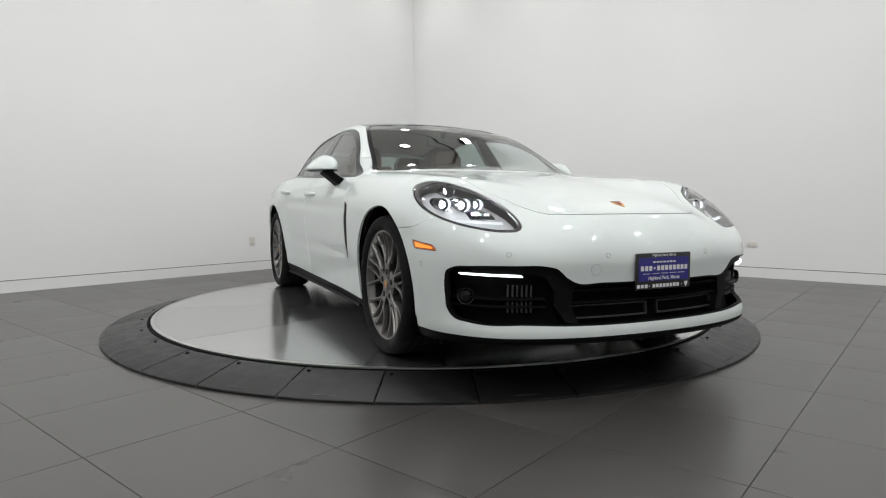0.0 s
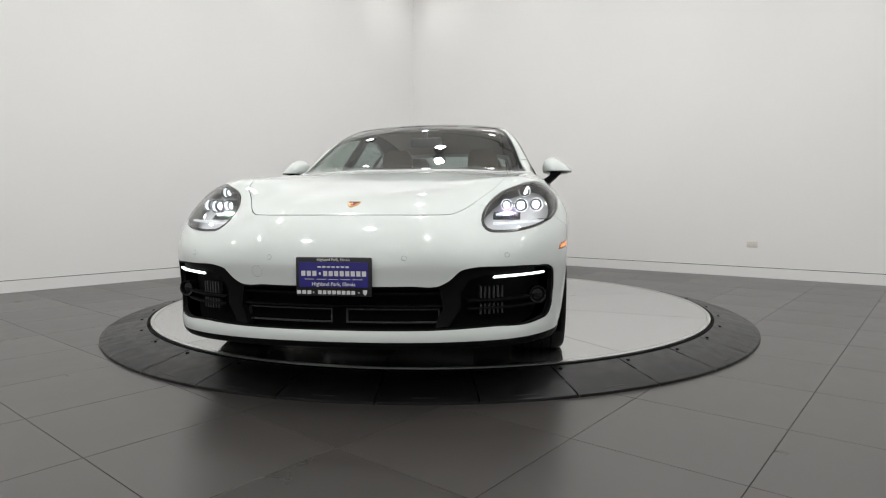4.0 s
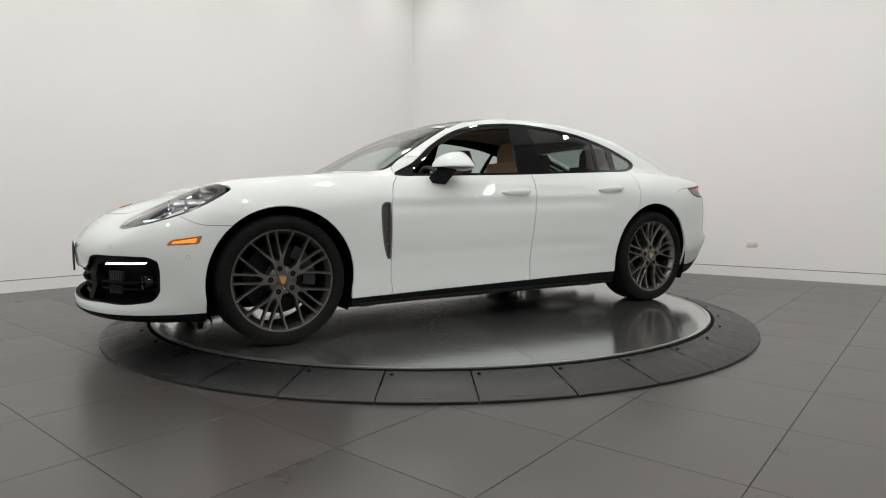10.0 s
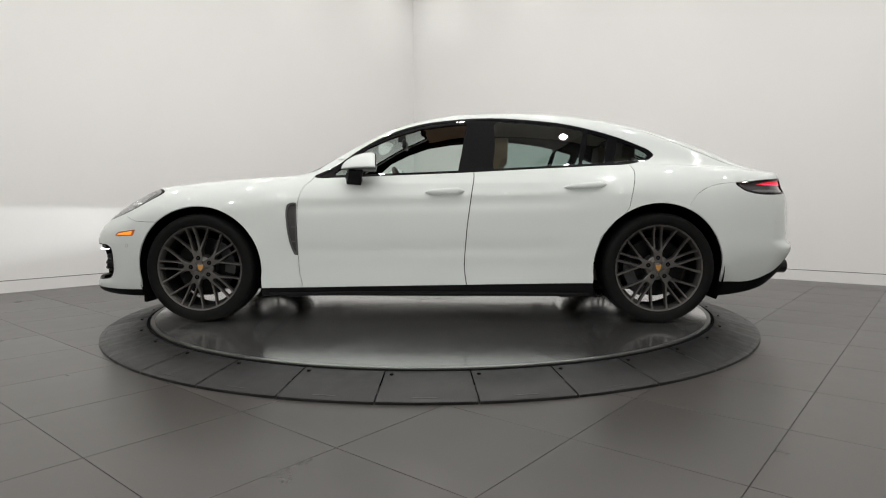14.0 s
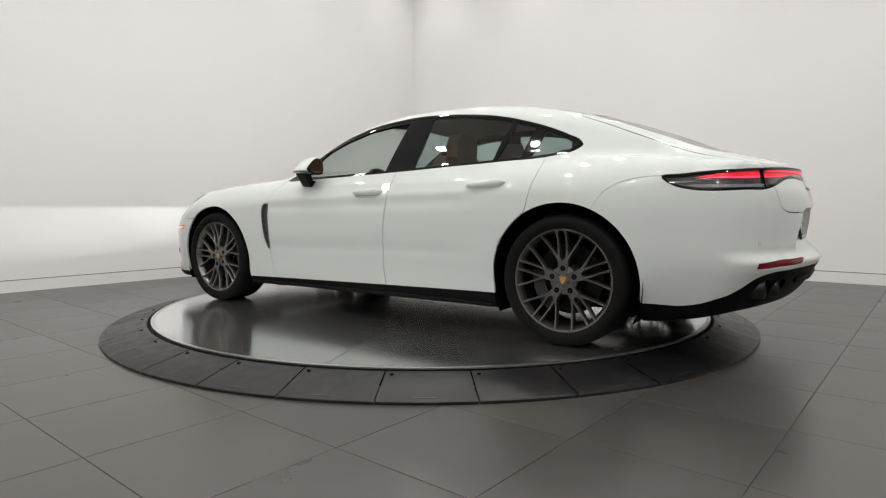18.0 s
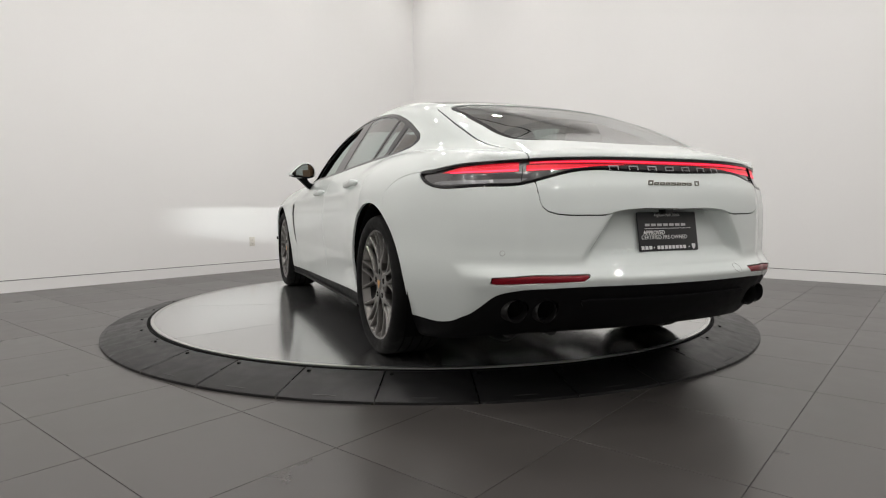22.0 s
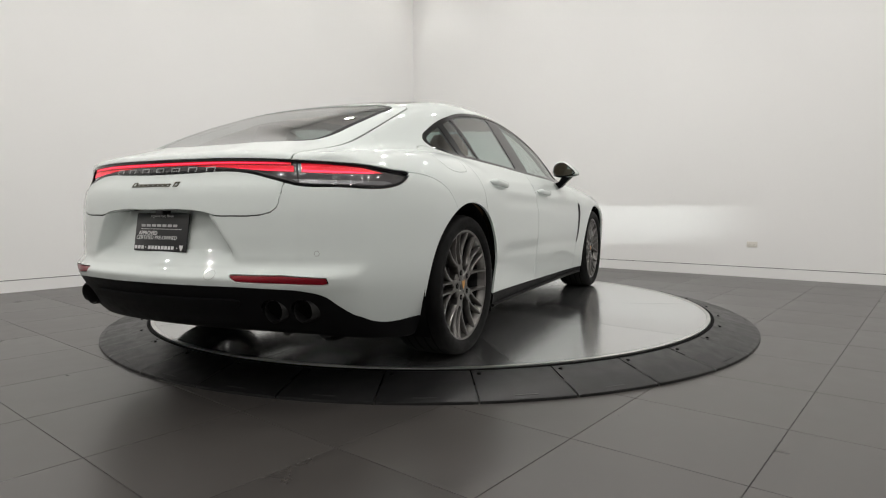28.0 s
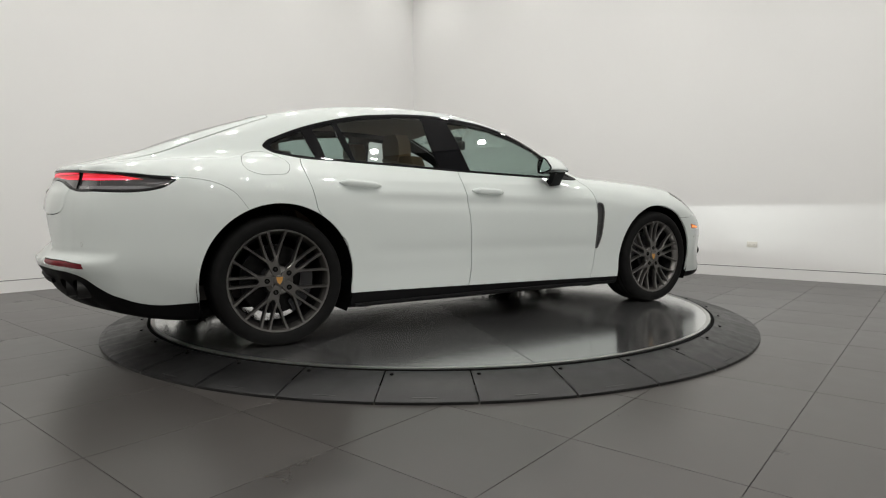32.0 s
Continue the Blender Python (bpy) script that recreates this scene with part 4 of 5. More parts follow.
    for name, loop, deep in (("outer_core", [(0.76, 0.8945), (0.93, 0.8895), (1.10, 0.8885), (1.17, 0.8875), (1.17, 0.8835), (1.10, 0.8825), (0.93, 0.883), (0.76, 0.887)], 0.0075),
                             ("outer_line", [(0.76, 0.908), (0.93, 0.902), (1.08, 0.897), (1.08, 0.8955), (0.93, 0.9), (0.76, 0.9055)], 0.0075),
                             ("inner_core", [(0.40, 0.9045), (0.55, 0.896), (0.71, 0.8925), (0.71, 0.889), (0.55, 0.893), (0.40, 0.9025)], 0.0075)):
        core = region("sz", loop, tail, rounded=False)
        for k in (None, "R"):
            part(name, sheet_mesh(name, tl.keep(core(tl.V)).inset(deep), M_REDCORE, k, 0.002), None, bar)
    core = region("sz", [(-0.3, 0.926), (0.0, 0.926), (0.38, 0.926), (0.68, 0.9195), (0.68, 0.9165), (0.38, 0.922), (0.0, 0.922), (-0.3, 0.922)], tail, rounded=False)
    part("bar_core", sheet_mesh("bar_core", tl.keep(core(tl.V)).inset(0.0055), M_REDCORE, "J", 0.002), None, bar)
    low = region("sz", polyline([(0.70, 0.858), (0.95, 0.853), (1.24, 0.852), (1.30, 0.846), (1.22, 0.836), (0.95, 0.838), (0.74, 0.843)], 3), tail, rounded=False)
    for k in (None, "R"):
        part("reversing_lens", sheet_mesh("reversing_lens", tl.keep(low(tl.V)).inset(0.007), M_GREYLENS, k, 0.003), None, bar)
    for s in (0.735,):
        for k in (None, "R"):
            part("lamp_joint", sheet_mesh("lamp_joint", tl.keep(np.abs(tl.V[:, 1] + tl.V[:, 0] + 2.5 - s) - 0.0018).inset(0.0), M_LINER, k, 0.01), None, bar)

    # front inlets: a deep black recess behind the opening
    recess = whole("intake", mouth.inset(0.075), M_LINER, -0.075, "black lower air intake")
    frame_r = opening(mouth.V)
    part("intake_rim", sheet_mesh("intake_rim", mouth.keep(-(frame_r + 0.008)).inset(0.003), M_TRIM, "J", 0.02), None, recess)
    pod = region("yz", polyline([(0.415, 0.425), (0.50, 0.49), (0.56, 0.500), (0.80, 0.495), (0.80, 0.478), (0.60, 0.470), (0.535, 0.452), (0.50, 0.40), (0.50, 0.34), (0.455, 0.275), (0.40, 0.27), (0.43, 0.34)], 3), nose, rounded=False)
    for k in (None, "R"):
        part("intake_pod", sheet_mesh("intake_pod", mouth.keep(pod(mouth.V)).inset(0.018), M_TRIM, k, 0.05), None, recess)
    strip = region("yz", polyline([(0.625, 0.4575), (0.636, 0.467), (0.840, 0.4735), (0.832, 0.466)], 3), nose, rounded=False)
    for k in (None, "R"):
        part("daylight_strip", sheet_mesh("daylight_strip", mouth.keep(strip(mouth.V)).inset(0.008), M_DRL, k, 0.01), None, recess, "lit white daytime light strip")
    for z0, z1 in ((0.392, 0.402), (0.344, 0.352)):
        bar_ = region("yz", polyline([(-0.3, z0), (-0.3, z1), (0.46, z1), (0.46, z0)], 2), nose, rounded=False)
        part("grille_slat", sheet_mesh("grille_slat", mouth.keep(bar_(mouth.V)).inset(0.03), M_TRIM, "J", 0.03), None, recess)
    for y0, z0, y1, z1 in ((0.03, 0.330, 0.42, 0.335), (0.03, 0.286, 0.42, 0.291), (0.03, 0.291, 0.036, 0.330), (0.414, 0.291, 0.42, 0.330)):
        bar_ = region("yz", polyline([(y0, z0), (y0, z1), (y1, z1), (y1, z0)], 2), nose, rounded=False)
        for k in (None, "R"):
            part("cooler_frame", sheet_mesh("cooler_frame", mouth.keep(bar_(mouth.V)).inset(0.05), M_CALIPER, k, 0.015), None, recess)
    for z0 in (0.330, 0.362):
        bar_ = region("yz", polyline([(0.53, z0), (0.53, z0 + 0.008), (0.86, z0 + 0.008), (0.86, z0)], 2), nose, rounded=False)
        for k in (None, "R"):
            part("inlet_slat", sheet_mesh("inlet_slat", mouth.keep(bar_(mouth.V)).inset(0.03), M_TRIM, k, 0.03), None, recess)
    for z0, z1 in ((0.372, 0.418), (0.310, 0.352)):
        for i in range(6):
            y0 = 0.585 + 0.018 * i
            fin = region("yz", polyline([(y0, z0), (y0, z1), (y0 + 0.007, z1), (y0 + 0.007, z0)], 2), nose, rounded=False)
            for k in (None, "R"):
                part("cooler_fin", sheet_mesh("cooler_fin", mouth.keep(fin(mouth.V)).inset(0.045), M_CALIPER, k, 0.02), None, recess)

    # side vents behind the front wheels
    for k in (None, "R"):
        v = part("fender_vent", sheet_mesh("fender_vent", vt.inset(0.014), M_VENT, k, -0.012), None, car, "dark grey fender vent with fins")
        ve = vent(vt.V)
        part("vent_frame", sheet_mesh("vent_frame", vt.keep(-(ve + 0.010)).inset(0.001), M_GREYTRIM, k, 0.012), None, v)
        for z0 in (0.525, 0.620):
            fin = region("xz", polyline([(0.82, z0 - 0.006), (0.82, z0 + 0.002), (0.92, z0 + 0.007), (0.92, z0 - 0.001)], 2), side, rounded=False)
            part("vent_fin", sheet_mesh("vent_fin", vt.keep(fin(vt.V)).inset(0.008), M_GREYTRIM, k, 0.01), None, v)


M_GREYTRIM = mat("grey_trim", (0.11, 0.11, 0.11), 0.4, metal=0.3)
M_VENT = mat("vent_mesh", (0.05, 0.05, 0.05), 0.5, vary=0.2, scale=60)
DOORS, HEADLIGHTS = [], []
MODULES = ((0.664, 0.754, 0.024), (0.728, 0.752, 0.029), (0.796, 0.756, 0.028), (0.742, 0.820, 0.026))
build_body()


# ---------------------------------------------------------------- car: wheels
def spoke(a0, off0, a1):
    """A spoke in the wheel's plane (x, z), face towards +y, from beside a bolt to the rim."""
    r0, r1 = 0.108, 0.268
    p0 = Vector((r0 * math.cos(radians(a0)) - off0 * math.sin(radians(a0)), 0, r0 * math.sin(radians(a0)) + off0 * math.cos(radians(a0))))
    p1 = Vector((r1 * math.cos(radians(a1)), 0, r1 * math.sin(radians(a1))))
    mid = p0.lerp(p1, 0.38)
    radial = Vector((math.cos(radians((a0 + a1) / 2)), 0, math.sin(radians((a0 + a1) / 2))))
    mid = mid + (radial * mid.length - mid) * 0.015
    secs = []
    for k in range(9):
        t = k / 8
        c = p0 * (1 - t) ** 2 + mid * 2 * t * (1 - t) + p1 * t * t
        d = ((mid - p0) * (1 - t) + (p1 - mid) * t).normalized()
        nrm = Vector((-d.z, 0, d.x))
        w = 0.0070 - 0.0012 * t + 0.003 * t ** 6 + 0.0020 * (1 - t) ** 3
        face = -0.012 + 0.014 * t - 0.010 * math.sin(math.pi * t)
        deep = face - 0.034 + 0.008 * t
        secs.append([c + nrm * w + Vector((0, face - 0.004, 0)), c + nrm * (w - 0.003) + Vector((0, face, 0)), c - nrm * (w - 0.003) + Vector((0, face, 0)),
                     c - nrm * w + Vector((0, face - 0.004, 0)), c - nrm * (w + 0.002) + Vector((0, deep, 0)), c + nrm * (w + 0.002) + Vector((0, deep, 0))])
    return bar_mesh(secs)


def build_wheels():
    face = 0.118      # rim face, outwards from the wheel's middle
    tyre = mesh_of("tyre", lathe([(0.270, 0.110), (0.279, 0.124), (0.290, 0.134), (0.310, 0.1385), (0.328, 0.1365), (0.340, 0.128), (0.3475, 0.116), (0.3520, 0.098), (0.3535, 0.06),
                                  (0.3535, 0.0), (0.3535, -0.06), (0.352, -0.098), (0.3475, -0.116), (0.340, -0.128), (0.31, -0.138), (0.279, -0.124), (0.270, -0.11)], 96, axis="y"), M_TYRE, 40)
    groove = mesh_of("tread_groove", lathe([(0.3538, -0.004), (0.3541, -0.004), (0.3541, 0.004), (0.3538, 0.004)], 64, axis="y"), M_LINER, 40)
    rim = mesh_of("rim", lathe([(0.250, -0.115), (0.246, -0.05), (0.243, 0.04), (0.250, 0.085), (0.260, 0.106), (0.2645, face - 0.006), (0.267, face), (0.2765, face + 0.003), (0.2815, face - 0.002), (0.280, face - 0.012)], 96, axis="y"), M_RIM, 30)
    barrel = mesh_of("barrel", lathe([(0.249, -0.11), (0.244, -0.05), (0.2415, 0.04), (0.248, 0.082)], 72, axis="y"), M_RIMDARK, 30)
    spokes = [mesh_of("spoke", spoke(0, o, a), M_RIM, 35) for o, a in ((-0.0205, -26), (-0.0225, -5.2), (0.0225, 5.2), (0.0205, 26))]
    hub = mesh_of("hub", lathe([(0.0, -0.030), (0.034, -0.030), (0.040, -0.018), (0.050, -0.014), (0.060, -0.018), (0.074, -0.020), (0.079, -0.026), (0.080, -0.055)], 60, axis="y"), M_RIM, 35)
    cap = mesh_of("centre_cap", lathe([(0.0, -0.008), (0.024, -0.009), (0.031, -0.012), (0.033, -0.018), (0.033, -0.03)], 36, axis="y"), M_RIM, 35)
    outline = [(0.028, 0.020), (0.045, 0.0265), (0.068, 0.0280), (0.092, 0.0295), (0.110, 0.0325), (0.122, 0.0345), (0.127, 0.0245), (0.122, 0.0150), (0.113, 0.0095), (0.109, 0.003)]
    outline = outline + [(x, -y) for x, y in outline[::-1]]
    pad = bar_mesh([[(x * 0.97 + 0.002, 0.0, y * 0.88) for x, y in outline], [(x, -0.004, y) for x, y in outline], [(x, -0.045, y * 1.04) for x, y in outline]])
    pad = mesh_of("lug_pad", pad, M_RIM, 35)
    bore = mesh_of("bolt_bore", lathe([(0.0, -0.0035), (0.0140, -0.0035), (0.0155, -0.0055)], 18, axis="y"), M_LINER)
    bolt = mesh_of("wheel_bolt", lathe([(0.0, 0.0005), (0.006, 0.0005), (0.007, -0.0035)], 6, axis="y"), M_RIMDARK)
    crest = mesh_of("crest", shield_mesh(0.017, 0.021, 0.002), M_GOLD)
    mark = mesh_of("crest_mark", box(-0.005, -0.006, 0.002, 0.005, 0.006, 0.0028), M_GLOSSBLACK)
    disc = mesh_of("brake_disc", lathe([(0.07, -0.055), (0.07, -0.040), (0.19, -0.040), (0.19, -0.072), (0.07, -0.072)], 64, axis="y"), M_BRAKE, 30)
    bell = mesh_of("disc_bell", lathe([(0.0, -0.033), (0.075, -0.033), (0.085, -0.045)], 40, axis="y"), M_CALIPER, 30)
    cal = bmesh.new()
    secs = []
    for k in range(9):
        a = radians(-38 + 76 * k / 8)
        c, s = math.cos(a), math.sin(a)
        w = 1 - 0.25 * abs(k - 4) / 4
        secs.append([(0.135 * c, -0.025, 0.135 * s), (0.165 * c, -0.016 * w - 0.004, 0.165 * s), (0.205 * c, -0.022, 0.205 * s), (0.212 * c, -0.05, 0.212 * s), (0.205 * c, -0.09, 0.205 * s), (0.135 * c, -0.085, 0.135 * s)])
    bar_mesh(secs, cal)
    cal = mesh_of("caliper", cal, M_CALIPER, 35)
    for x, turn0, ca in ((1.475, (5.0, 20.0), 180), (-1.475, (16.0, 0.0), 0)):
        for s in (1, -1):
            w = thing("wheel", "", "")
            w.parent = car
            w.matrix_basis = pose(x, s * 0.806, 0.3525, 0, 0, 0 if s > 0 else 180)
            tagged(w, "grey twenty-spoke alloy wheel with black tyre")
            part("tyre", tyre, None, w, "black low-profile tyre")
            for gy in (-0.07, -0.025, 0.025, 0.07):
                part("tread_groove", groove, None, w).matrix_basis = pose(0, gy, 0)
            part("rim", rim, None, w)
            part("barrel", barrel, None, w)
            base = turn0[0] if s > 0 else turn0[1]
            for k in range(5):
                for sp in spokes:
                    part("spoke", sp, None, w).matrix_basis = pose(0, face, 0, 0, -(base + 72 * k), 0)
                a = radians(base + 72 * k)
                part("bolt_bore", bore, None, w).matrix_basis = pose(0.0655 * math.cos(a), face - 0.0090, 0.0655 * math.sin(a))
                part("lug_pad", pad, None, w).matrix_basis = pose(0, face - 0.0135, 0, 0, -(base + 72 * k), 0)
                part("wheel_bolt", bolt, None, w).matrix_basis = pose(0.0655 * math.cos(a), face - 0.012, 0.0655 * math.sin(a))
            part("hub", hub, None, w).matrix_basis = pose(0, face, 0)
            part("centre_cap", cap, None, w).matrix_basis = pose(0, face, 0)
            part("crest", crest, None, w, "gold crest on the centre cap").matrix_basis = pose(0, face - 0.0095, 0, -90, 0, 0) @ pose(0, 0, 0, 0, 0, 180 if s > 0 else 180)
            part("brake_disc", disc, None, w).matrix_basis = pose(0, 0.055, 0)
            part("disc_bell", bell, None, w).matrix_basis = pose(0, 0.058, 0)
            part("caliper", cal, None, w).matrix_basis = pose(0, 0.062, 0, 0, (ca if s > 0 else 180 - ca) + 25 * s, 0)
    # wheel housings
    for x, r in ((1.472, 0.415), (-1.470, 0.424)):
        for s in (1, -1):
            bm = bmesh.new()
            lathe([(r, 0.44), (r, 0.915)], 40, bm, axis="y", a0=-28, a1=208)
            bm.faces.new([bm.verts.new(q) for q in ((-0.43, 0.44, -0.17), (0.43, 0.44, -0.17), (0.43, 0.44, 0.43), (-0.43, 0.44, 0.43))])
            h = part("wheel_housing", bm, M_LINER, car, "black wheel housing")
            h.matrix_basis = pose(x, 0, 0.352) @ Matrix.Diagonal((1, s, 1, 1))


def shield_mesh(hw, hh, t):
    """Heraldic shield outline, flat, z up."""
    pts = []
    for k in range(13):
        u = -1 + 2 * k / 12
        pts.append((hw * u, hh * (1 - 0.08 * (1 - abs(u)) ** 2)))
    for k in range(1, 14):
        v = k / 14
        pts.append((hw * (1 - v ** 2.6), hh - 2 * hh * v))
    right = pts[13:]
    loop = [(x, y) for x, y in pts[:13]] + right + [(0, -hh)] + [(-x, y) for x, y in right[::-1]]
    return prism(loop[::-1], 0, t)


build_wheels()


# ---------------------------------------------------------------- car: fittings
def on_surface(way, at):
    """The body's surface from a point inside, along a direction."""
    o = np.array([at], float)
    d = np.array([way], float)
    q = shoot(o, d / np.linalg.norm(d), far=1.4)
    return Vector(q[0]), Vector(body_normals(q)[0])


def stick(ob, p, n, up=Vector((0, 0, 1))):
    """Stand a flat part (its z outwards, its y up) on the surface."""
    x = up.cross(n).normalized()
    y = n.cross(x)
    m = Matrix((x, y, n)).transposed().to_4x4()
    m.translation = p
    ob.matrix_basis = m
    return ob


def build_handles():
    for name, x0, x1, z0, z1, door in (("door_handle", 0.010, -0.240, 0.838, 0.848, 0), ("door_handle", -0.872, -1.135, 0.868, 0.884, 2)):
        secs = []
        n = 18
        for k in range(n + 1):
            t = k / n
            x, z = x0 + (x1 - x0) * t, z0 + (z1 - z0) * t
            p, nn = on_surface((0, 1, 0), (x, 0.3, z))
            env = min(1.0, math.sin(math.pi * min(max(t, 0.004), 0.996)) * 1.9)
            h = 0.019 * env ** 0.5 * (0.9 + 0.25 * t)
            out = 0.004 + 0.034 * env ** 0.8
            inn = out - 0.020 * env - 0.002
            if t < 0.16 or t > 0.84:
                inn = -0.006
            ring = []
            for j in range(12):
                a = 2 * math.pi * j / 12
                c, s = math.cos(a), math.sin(a)
                ring.append((x, p.y + (inn + out) / 2 + (out - inn) / 2 * c, z + h * s * (1 - 0.12 * c)))
            secs.append(ring)
        bm = bar_mesh(secs)
        left = mesh_of(name, bm, M_PAINT, 50)
        part(name, left, None, DOORS[door], "white pull handle")
        right = left.copy()
        right.transform(Matrix.Diagonal((1, -1, 1, 1)))
        right.flip_normals()
        part(name, right, None, DOORS[door + 1], "white pull handle")


def mirrored(me):
    r = me.copy()
    r.transform(Matrix.Diagonal((1, -1, 1, 1)))
    r.flip_normals()
    return r


MIRROR_FRONT, MIRROR_REAR = 0.545, 0.322


def build_mirrors():
    ring = smooth_loop([(0.862, 0.985), (0.857, 1.030), (0.868, 1.062), (0.895, 1.084), (0.931, 1.092), (0.965, 1.083), (0.994, 1.064), (1.030, 1.034), (1.058, 1.006), (1.064, 0.994),
                        (1.050, 0.982), (1.020, 0.973), (0.947, 0.966), (0.885, 0.971)], 3)

    def blob(zlo, zhi, m, name, shrink=0.0):
        """A shell that swells from a low blunt front to the upright rear face."""
        secs = []
        n = 22
        for k in range(n + 1):
            u = 0.004 + 0.996 * (k / n) ** 1.6
            f = (1 - (1 - u) ** 2.3) ** 0.62 * (1 - 0.14 * max(0, (u - 0.80) / 0.2) ** 2.5) - shrink
            x = MIRROR_FRONT + (MIRROR_REAR - MIRROR_FRONT) * u
            secs.append([(x + 0.10 * (0.93 - y) * f, 0.925 + (y - 0.925) * f, min(max(0.990 + (z - 0.990) * f, zlo), zhi)) for y, z in ring])
        return mesh_of(name, bar_mesh(secs), m, 50)

    cap = blob(0.986, 2.0, M_PAINT, "mirror_cap")
    low = blob(0.0, 0.9855, M_GLOSSBLACK, "mirror_base", 0.01)
    arm = mesh_of("mirror_arm", bar_mesh([[(0.525, 0.845, 0.925), (0.515, 0.845, 0.888), (0.425, 0.845, 0.880), (0.420, 0.845, 0.925)],
                                          [(0.528, 0.885, 0.945), (0.518, 0.89, 0.895), (0.428, 0.89, 0.886), (0.420, 0.885, 0.935)],
                                          [(0.50, 0.925, 0.985), (0.495, 0.945, 0.945), (0.415, 0.945, 0.935), (0.40, 0.925, 0.985)],
                                          [(0.49, 0.965, 0.990), (0.485, 0.98, 0.972), (0.40, 0.98, 0.968), (0.39, 0.965, 0.990)]]), M_TRIM, 40)
    def face(x, size, name, m, thick):
        rows = [[(xx + 0.10 * (0.93 - y), 0.940 + (y - 0.940) * size, 1.020 + (z - 1.020) * size) for y, z in ring] for xx in (x, x + thick)]
        return mesh_of(name, bar_mesh(rows), m, 40)
    bezel = face(MIRROR_REAR - 0.002, 0.83, "mirror_bezel", M_TRIM, 0.03)
    pane = face(MIRROR_REAR - 0.004, 0.74, "mirror_glass", M_MIRROR, 0.004)
    for s in (1, -1):
        f = (lambda q: q) if s > 0 else mirrored
        c = part("wing_mirror", f(cap), None, car, "white wing mirror with black foot")
        part("mirror_base", f(low), None, c)
        part("mirror_arm", f(arm), None, c)
        part("mirror_bezel", f(bezel), None, c)
        part("mirror_glass", f(pane), None, c, "mirror glass")


M_MIRROR = mat("mirror", (0.85, 0.87, 0.88), 0.02, metal=1.0)
build_handles()
build_mirrors()


def text_mesh(words, size, material, name="lettering", bold=0.0, shear=0.0, spacing=1.0):
    cu = bpy.data.curves.new(name, "FONT")
    cu.body, cu.size, cu.align_x, cu.align_y, cu.extrude, cu.offset, cu.shear, cu.space_character = words, size, "CENTER", "CENTER", 0.0004, bold, shear, spacing
    tmp = bpy.data.objects.new(name, cu)
    scene.collection.objects.link(tmp)
    bpy.context.view_layer.update()
    me = bpy.data.meshes.new_from_object(tmp.evaluated_get(bpy.context.evaluated_depsgraph_get()))
    bpy.data.objects.remove(tmp)
    me.materials.clear()
    me.materials.append(material)
    return me


def hollow_bm(w, h, stroke, t):
    """A thin rectangular outline, flat, z up."""
    bm = bmesh.new()
    box(-w / 2, h / 2 - stroke, 0, w / 2, h / 2, t, 0, 1, bm)
    box(-w / 2, -h / 2, 0, w / 2, -h / 2 + stroke, t, 0, 1, bm)
    box(-w / 2, -h / 2 + stroke, 0, -w / 2 + stroke, h / 2 - stroke, t, 0, 1, bm)
    box(w / 2 - stroke, -h / 2 + stroke, 0, w / 2, h / 2 - stroke, t, 0, 1, bm)
    return bm


def bars(parent, m, count, width, height, gap, cx, cy, z, name="word_bar"):
    """A row of plain blocks in place of a mark."""
    total = count * width + (count - 1) * gap
    h = 0.78 * height
    data = mesh_of(name, box(-0.44 * width, -h / 2, 0, 0.44 * width, h / 2, 0.0006), m)
    for i in range(count):
        part(name, data, None, parent).matrix_basis = pose(cx - total / 2 + width / 2 + i * (width + gap), cy, z)


